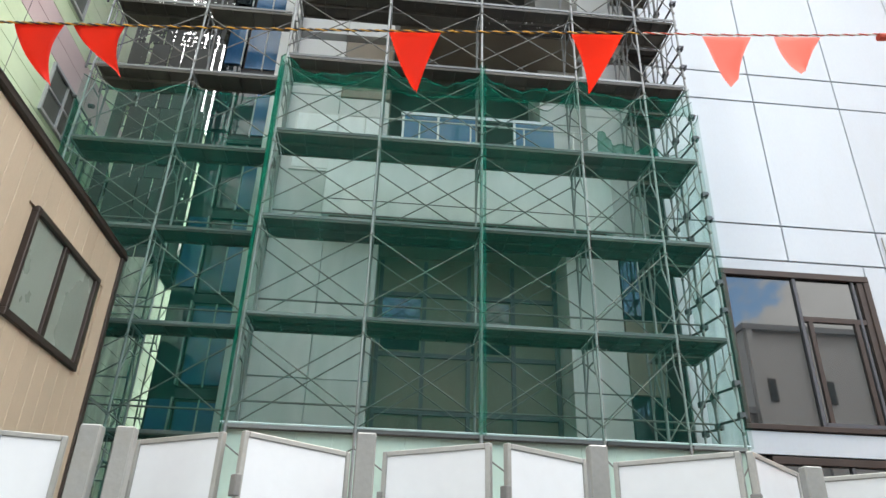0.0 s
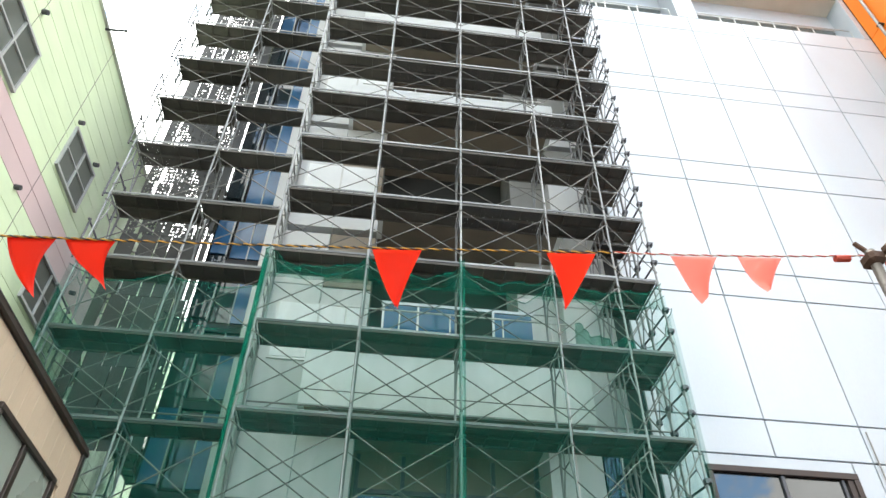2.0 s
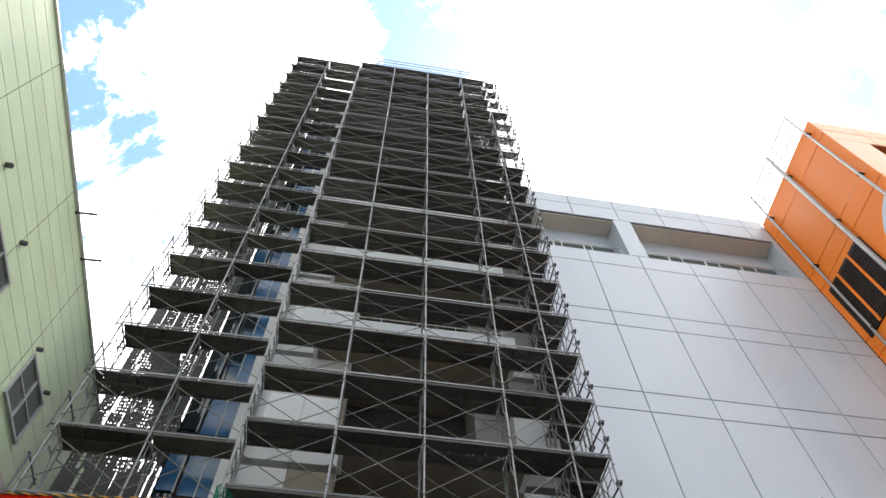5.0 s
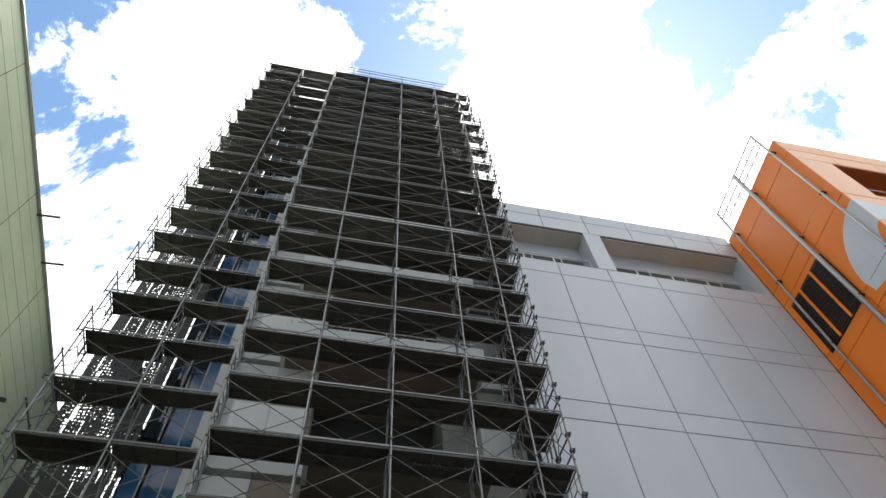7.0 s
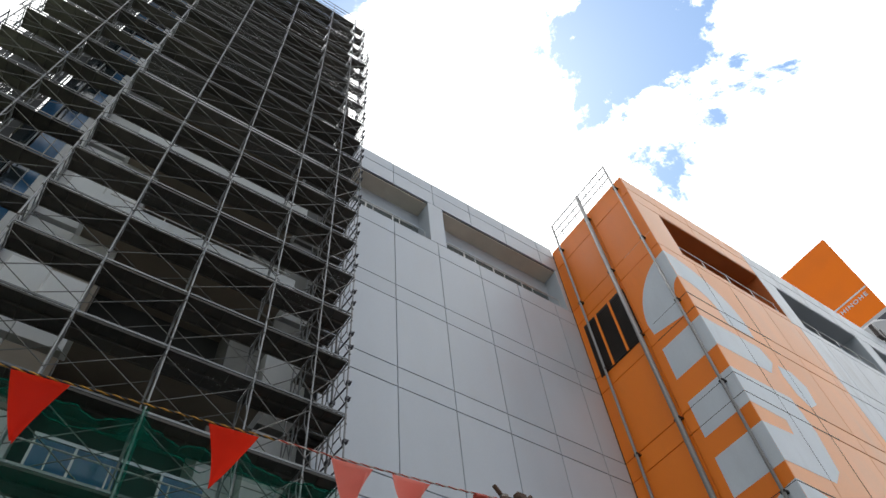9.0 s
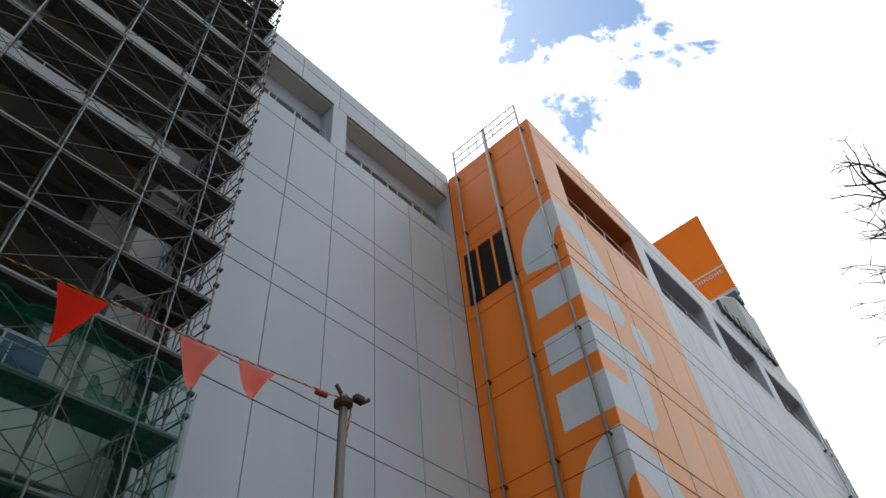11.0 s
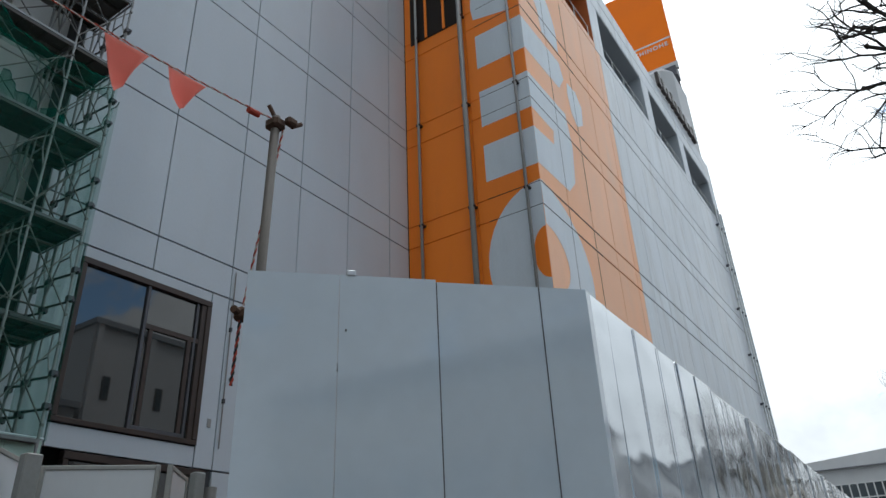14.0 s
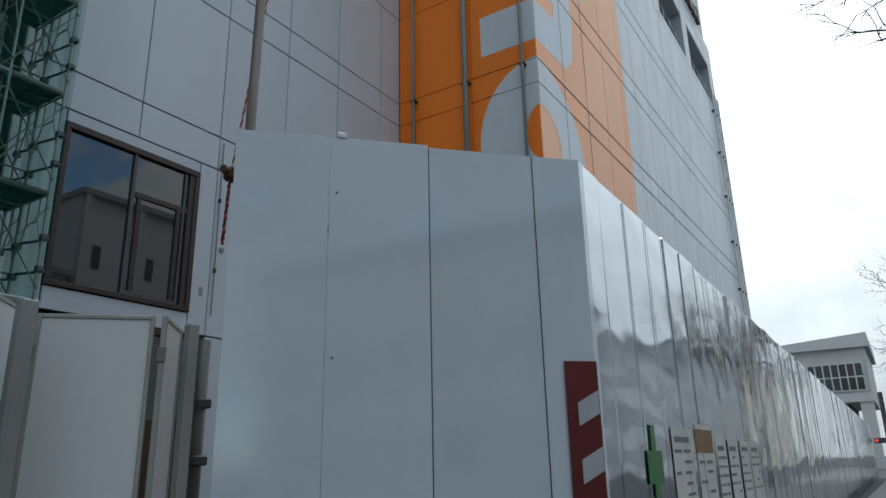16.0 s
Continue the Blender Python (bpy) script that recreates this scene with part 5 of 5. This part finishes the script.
def flag(x, width, length, swing, curl, seed, mat):
    """A pennant: top edge on the rope, cloth bent by the wind."""
    y = 3.08 + (2.55 - 3.08) * (x + 2.6) / 5.92
    left, u = (x < RM[0]), ((x - RL[0]) / (RM[0] - RL[0]) if x < RM[0] else (x - RM[0]) / (RR[0] - RM[0]))
    z = (RL[2] + (RM[2] - RL[2]) * u if left else RM[2] + (RR[2] - RM[2]) * u) - (0.12 if left else 0.06) * u * (1 - u)
    bm = bmesh.new()
    rows, cols = 10, 8
    grid = []
    for j in range(rows + 1):
        v = j / rows
        half = width / 2 * (1 - 0.96 * v)
        row = []
        for i in range(cols + 1):
            u = i / cols * 2 - 1
            px = x + u * half + swing[0] * v * v
            py = y + u * half * -0.1 + math.sin(v * 2.6 + u * 1.2 + seed) * curl * v + swing[1] * v
            pz = z - length * v * math.sqrt(max(0.05, 1 - swing[1] ** 2 / max(length, 0.01) ** 2))
            row.append(bm.verts.new((px, py, pz)))
        grid.append(row)
    for j in range(rows):
        for i in range(cols):
            bm.faces.new((grid[j][i], grid[j][i + 1], grid[j + 1][i + 1], grid[j + 1][i]))
    bmesh.ops.solidify(bm, geom=bm.faces, thickness=0.0012)
    part("pennant", bm, mat, line, "red cloth pennant" if mat == FLAG else "red cloth pennant coloured pink for sun through it", True)


for x, width, length, sw, cloth_mat in ((-1.14, 0.265, 0.35, (0.12, 0.05), FLAG), (-0.83, 0.27, 0.25, (0.12, 0.09), FLAG), (0.79, 0.265, 0.37, (0.02, 0.04), FLAG),
                                        (1.72, 0.265, 0.29, (-0.02, 0.12), FLAG), (2.38, 0.25, 0.25, (0.04, 0.08), FLAG_PALE), (2.74, 0.24, 0.19, (0.04, 0.09), FLAG_PALE)):
    flag(x, width, length, sw, 0.035, x * 3, cloth_mat)

# ---- trees ----
def bare_tree(at, height, spread, seed, label, depth=6):
    r = random.Random(seed)
    t = thing("tree", at, label, "tree")
    trunk, twigs = bmesh.new(), bmesh.new()

    def grow(p, d, length, rad, level):
        bm = trunk if level < 2 else twigs
        n = 4
        for k in range(n):
            d2 = (d + Vector((r.uniform(-1, 1), r.uniform(-1, 1), r.uniform(-0.6, 0.8))) * (0.10 + 0.06 * level)).normalized()
            q = p + d2 * length / n
            tube(bm, p, q, rad, 6 if level < 3 else 4, rad * 0.9)
            rad *= 0.9
            p, d = q, d2
            if level < depth and level > 0 and k > 0:
                s = d.orthogonal().normalized()
                s.rotate(Matrix.Rotation(r.uniform(0, 6.28), 3, d))
                grow(p, (d * 0.75 + s * r.uniform(0.6, 1.0)).normalized(), length * r.uniform(0.42, 0.66), rad * 0.7, level + 1)
        if level < depth:
            for _ in range(2 if level else 5):
                s = d.orthogonal().normalized()
                s.rotate(Matrix.Rotation(r.uniform(0, 6.28), 3, d))
                grow(p, (d + s * r.uniform(0.4, 0.9) * spread).normalized(), length * r.uniform(0.6, 0.8), rad * 0.7, level + 1)

    grow(Vector(at), Vector((0, 0, 1)), height * 0.36, height * 0.024, 0)
    part("trunk", trunk, BARK, t)
    part("crown", twigs, BARK, t, "bare dark twigs")


def pollard_tree(at, height, reach, seed, label):
    """Street tree cut back each year: level crooked limbs, knuckles, then thin shoots."""
    r = random.Random(seed)
    t = thing("tree", at, label, "tree")
    trunk = bmesh.new()
    base = Vector(at)
    axis = [base]
    for k in range(8):
        axis.append(base + Vector((r.uniform(-0.06, 0.06) * k, r.uniform(-0.06, 0.06) * k, height * (k + 1) / 8)))
    for k in range(8):
        tube(trunk, axis[k], axis[k + 1], 0.17 * (1 - 0.09 * k), 10, 0.17 * (1 - 0.09 * (k + 1)))
    part("trunk", trunk, BARK, t)

    def knuckle(bm, p, rad):
        bmesh.ops.create_icosphere(bm, subdivisions=1, radius=rad, matrix=Matrix.Translation(p) @ Matrix.Diagonal((1.0, 0.8, 1.15, 1.0)))

    def shoot(bm, p, d, length, rad, level):
        n = 4
        for k in range(n):
            d = (d + Vector((r.uniform(-1, 1), r.uniform(-1, 1), r.uniform(-0.8, 0.8))) * 0.22).normalized()
            q = p + d * length / n
            tube(bm, p, q, rad * (1 - 0.2 * k), 4, rad * (1 - 0.2 * (k + 1)))
            p = q
            if level < 1 and r.random() < 0.45:
                shoot(bm, p, (d + Vector((r.uniform(-1, 1), r.uniform(-1, 1), r.uniform(-0.7, 0.7)))).normalized(), length * 0.55, rad * 0.55, level + 1)

    def limb(bm, p, d, length, rad, level):
        n = 7 if level == 0 else 5
        for k in range(n):
            d = (d + Vector((r.uniform(-1, 1), r.uniform(-1, 1), r.uniform(-0.75, 0.75))) * (0.17 if level == 0 else 0.30)).normalized()
            q = p + d * length / n
            r1 = rad * (1 - 0.45 / n)
            tube(bm, p, q, rad, 7, r1)
            knuckle(bm, q, r1 * r.uniform(1.0, 1.35))
            p, rad = q, r1
            if level < 2 and k > 0 and r.random() < 0.78:
                s = Vector((r.uniform(-1, 1), r.uniform(-1, 1), r.uniform(-0.5, 0.9)))
                limb(bm, p, (d * 0.8 + s * 0.8).normalized(), length * r.uniform(0.42, 0.62), rad * 0.68, level + 1)
            elif r.random() < 0.3:
                shoot(bm, p, (d + Vector((r.uniform(-1, 1), r.uniform(-1, 1), r.uniform(-0.8, 0.8)))).normalized(), 0.38, 0.007, 0)
        knuckle(bm, p, rad * 1.7)
        for _ in range(2):
            shoot(bm, p, (d + Vector((r.uniform(-1, 1), r.uniform(-1, 1), r.uniform(-0.7, 0.7))) * 0.8).normalized(), r.uniform(0.15, 0.36), 0.007, 0)

    lean = radians(68.8)
    spread = [(8.3, 0.0, 48, 1.25, 0.045), (6.55, 0.05, 64, 2.1, 0.07), (7.0, -0.15, 62, 1.7, 0.052), (6.55, -0.1, 51, 1.6, 0.042), (6.5, 0.12, 41, 1.7, 0.038), (4.7, 0.05, 54, 1.75, 0.048), (5.4, -0.08, 33, 1.6, 0.042)]
    for k in range(7):
        u = k / 6
        spread.append((height * (0.5 + 0.48 * u), math.pi + (k * 0.77) % 1.6 - 0.5, r.uniform(15, 40) + 20 * u, reach * r.uniform(0.5, 0.7), 0.065 - 0.015 * u))
    for z, turn, el, length, rad in spread:
        bm = bmesh.new()
        a, e = lean + turn, radians(el)
        limb(bm, Vector((base.x, base.y, z)), Vector((math.cos(a) * math.cos(e), math.sin(a) * math.cos(e), math.sin(e))), length, rad, 0)
        part("limb", bm, BARK, t, "crooked dark limb with thin shoots")


pollard_tree((10.05, -2.3, 0.0), 8.5, 3.2, 103, "pollarded bare street tree with dark crooked limbs")
bare_tree((42.0, -3.7, 0.0), 12.0, 1.0, 8, "bare winter street tree farther along the road", 5)

# ---- far building at the end of the street ----
far = thing("street_end_building", (88, 6, 0), "white modern building with sloped roof and window band", "building")
part("wall", bx(86, 104, 2.1, 13, 6.6, 12.1), PALE_WALL, far)
part("roof", prism([(1.7, 12.15), (14, 12.15), (14, 12.7), (10.6, 12.95), (1.7, 13.6)], "x", 85.5, 104), PALE_WALL, far)
part("eave", bx(85.45, 104, 1.65, 14.05, 12.1, 12.15), ROOF_GREY, far)
part("base", bx(90, 104, 4.5, 13, 0, 7.0), INTERIOR_SHADE, far, "dark open ground storey")
part("pillar", bx(86.2, 87.2, 2.2, 3.4, 0, 7.0), PALE_WALL, far)
part("band", bx(85.93, 85.99, 2.6, 8.5, 7.7, 10.6), DARK_GLASS, far)
for i in range(9):
    y = 2.6 + 5.9 * i / 8
    part("mullion", bx(85.85, 85.93, y - 0.06, y + 0.06, 7.7, 10.6), ALU, far)
for z in (7.7, 9.1, 10.5):
    part("mullion", bx(85.86, 85.925, 2.6, 8.5, z, z + 0.12), ALU, far)

# ---- houses across the street, which close the place behind ----
for x0, x1, h, mat, pitch, wide in ((-14, 0, 8.5, OCHRE_WALL, 2.4, 1.2), (1.5, 13, 9.5, PALE_WALL, 2.4, 1.2), (17, 22, 12.0, PALE_WALL, 3.4, 0.45), (22.3, 31, 17.2, PALE_WALL, 3.6, 0.5),
                                  (31.3, 37, 14.5, OCHRE_WALL, 3.0, 0.8), (38, 52, 11.5, PALE_WALL, 2.4, 1.2), (54, 75, 10.0, PALE_WALL, 2.8, 1.4), (77, 110, 13.0, PALE_WALL, 3.6, 1.6), (112, 190, 17.0, OCHRE_WALL, 6.0, 2.4)):
    b = thing("street_house", ((x0 + x1) / 2, -16, 0), "plain rendered building across the street", "building", "buildings across the street")
    part("wall", bx(x0, x1, -26, -15, 0, h), mat, b)
    part("roof", bx(x0 - 0.15, x1 + 0.15, -26.3, -14.7, h, h + 0.35), ROOF_GREY, b)
    z = 1.2
    while z < h - 1.8:
        x = x0 + 1.0
        while x < x1 - wide - 0.3:
            w = part("window", bx(x, x + wide, -15.0, -14.94, z, z + 1.4), BROWN_TRIM, b)
            part("pane", bx(x + 0.06, x + wide - 0.06, -14.94, -14.93, z + 0.06, z + 1.34), DARK_GLASS, w)
            x += pitch
        z += 2.9
    x = x0 + 0.1
    while pitch > 2.9 and x < x1:
        part("pilaster", bx(x, x + 0.35, -15.0, -14.75, 0, h), mat, b)
        x += pitch

# ---- signal post at the far crossing ----
signal = thing("traffic_signal", (60.6, 1.1, 0), "dark slim signal post with a lit red lamp", "traffic signal")
part("post", tb((60.6, 1.0, 0), (60.6, 1.0, 5.6), 0.16, 8), DARK_STEEL, signal)
head = part("signal_head", bx(60.35, 60.7, 1.15, 1.9, 2.1, 2.48, 0.05), DARK_STEEL, signal)
LAMP = bpy.data.materials.new("red_signal_lamp")
LAMP.use_nodes = True
LAMP.node_tree.nodes["Principled BSDF"].inputs["Base Color"].default_value = (0.8, 0.03, 0.02, 1)
LAMP.node_tree.nodes["Principled BSDF"].inputs["Emission Color"].default_value = (1.0, 0.05, 0.03, 1)
LAMP.node_tree.nodes["Principled BSDF"].inputs["Emission Strength"].default_value = 1.2
part("lamp", tb((60.34, 1.72, 2.29), (60.30, 1.72, 2.29), 0.09, 12), LAMP, head, "lit red lamp")
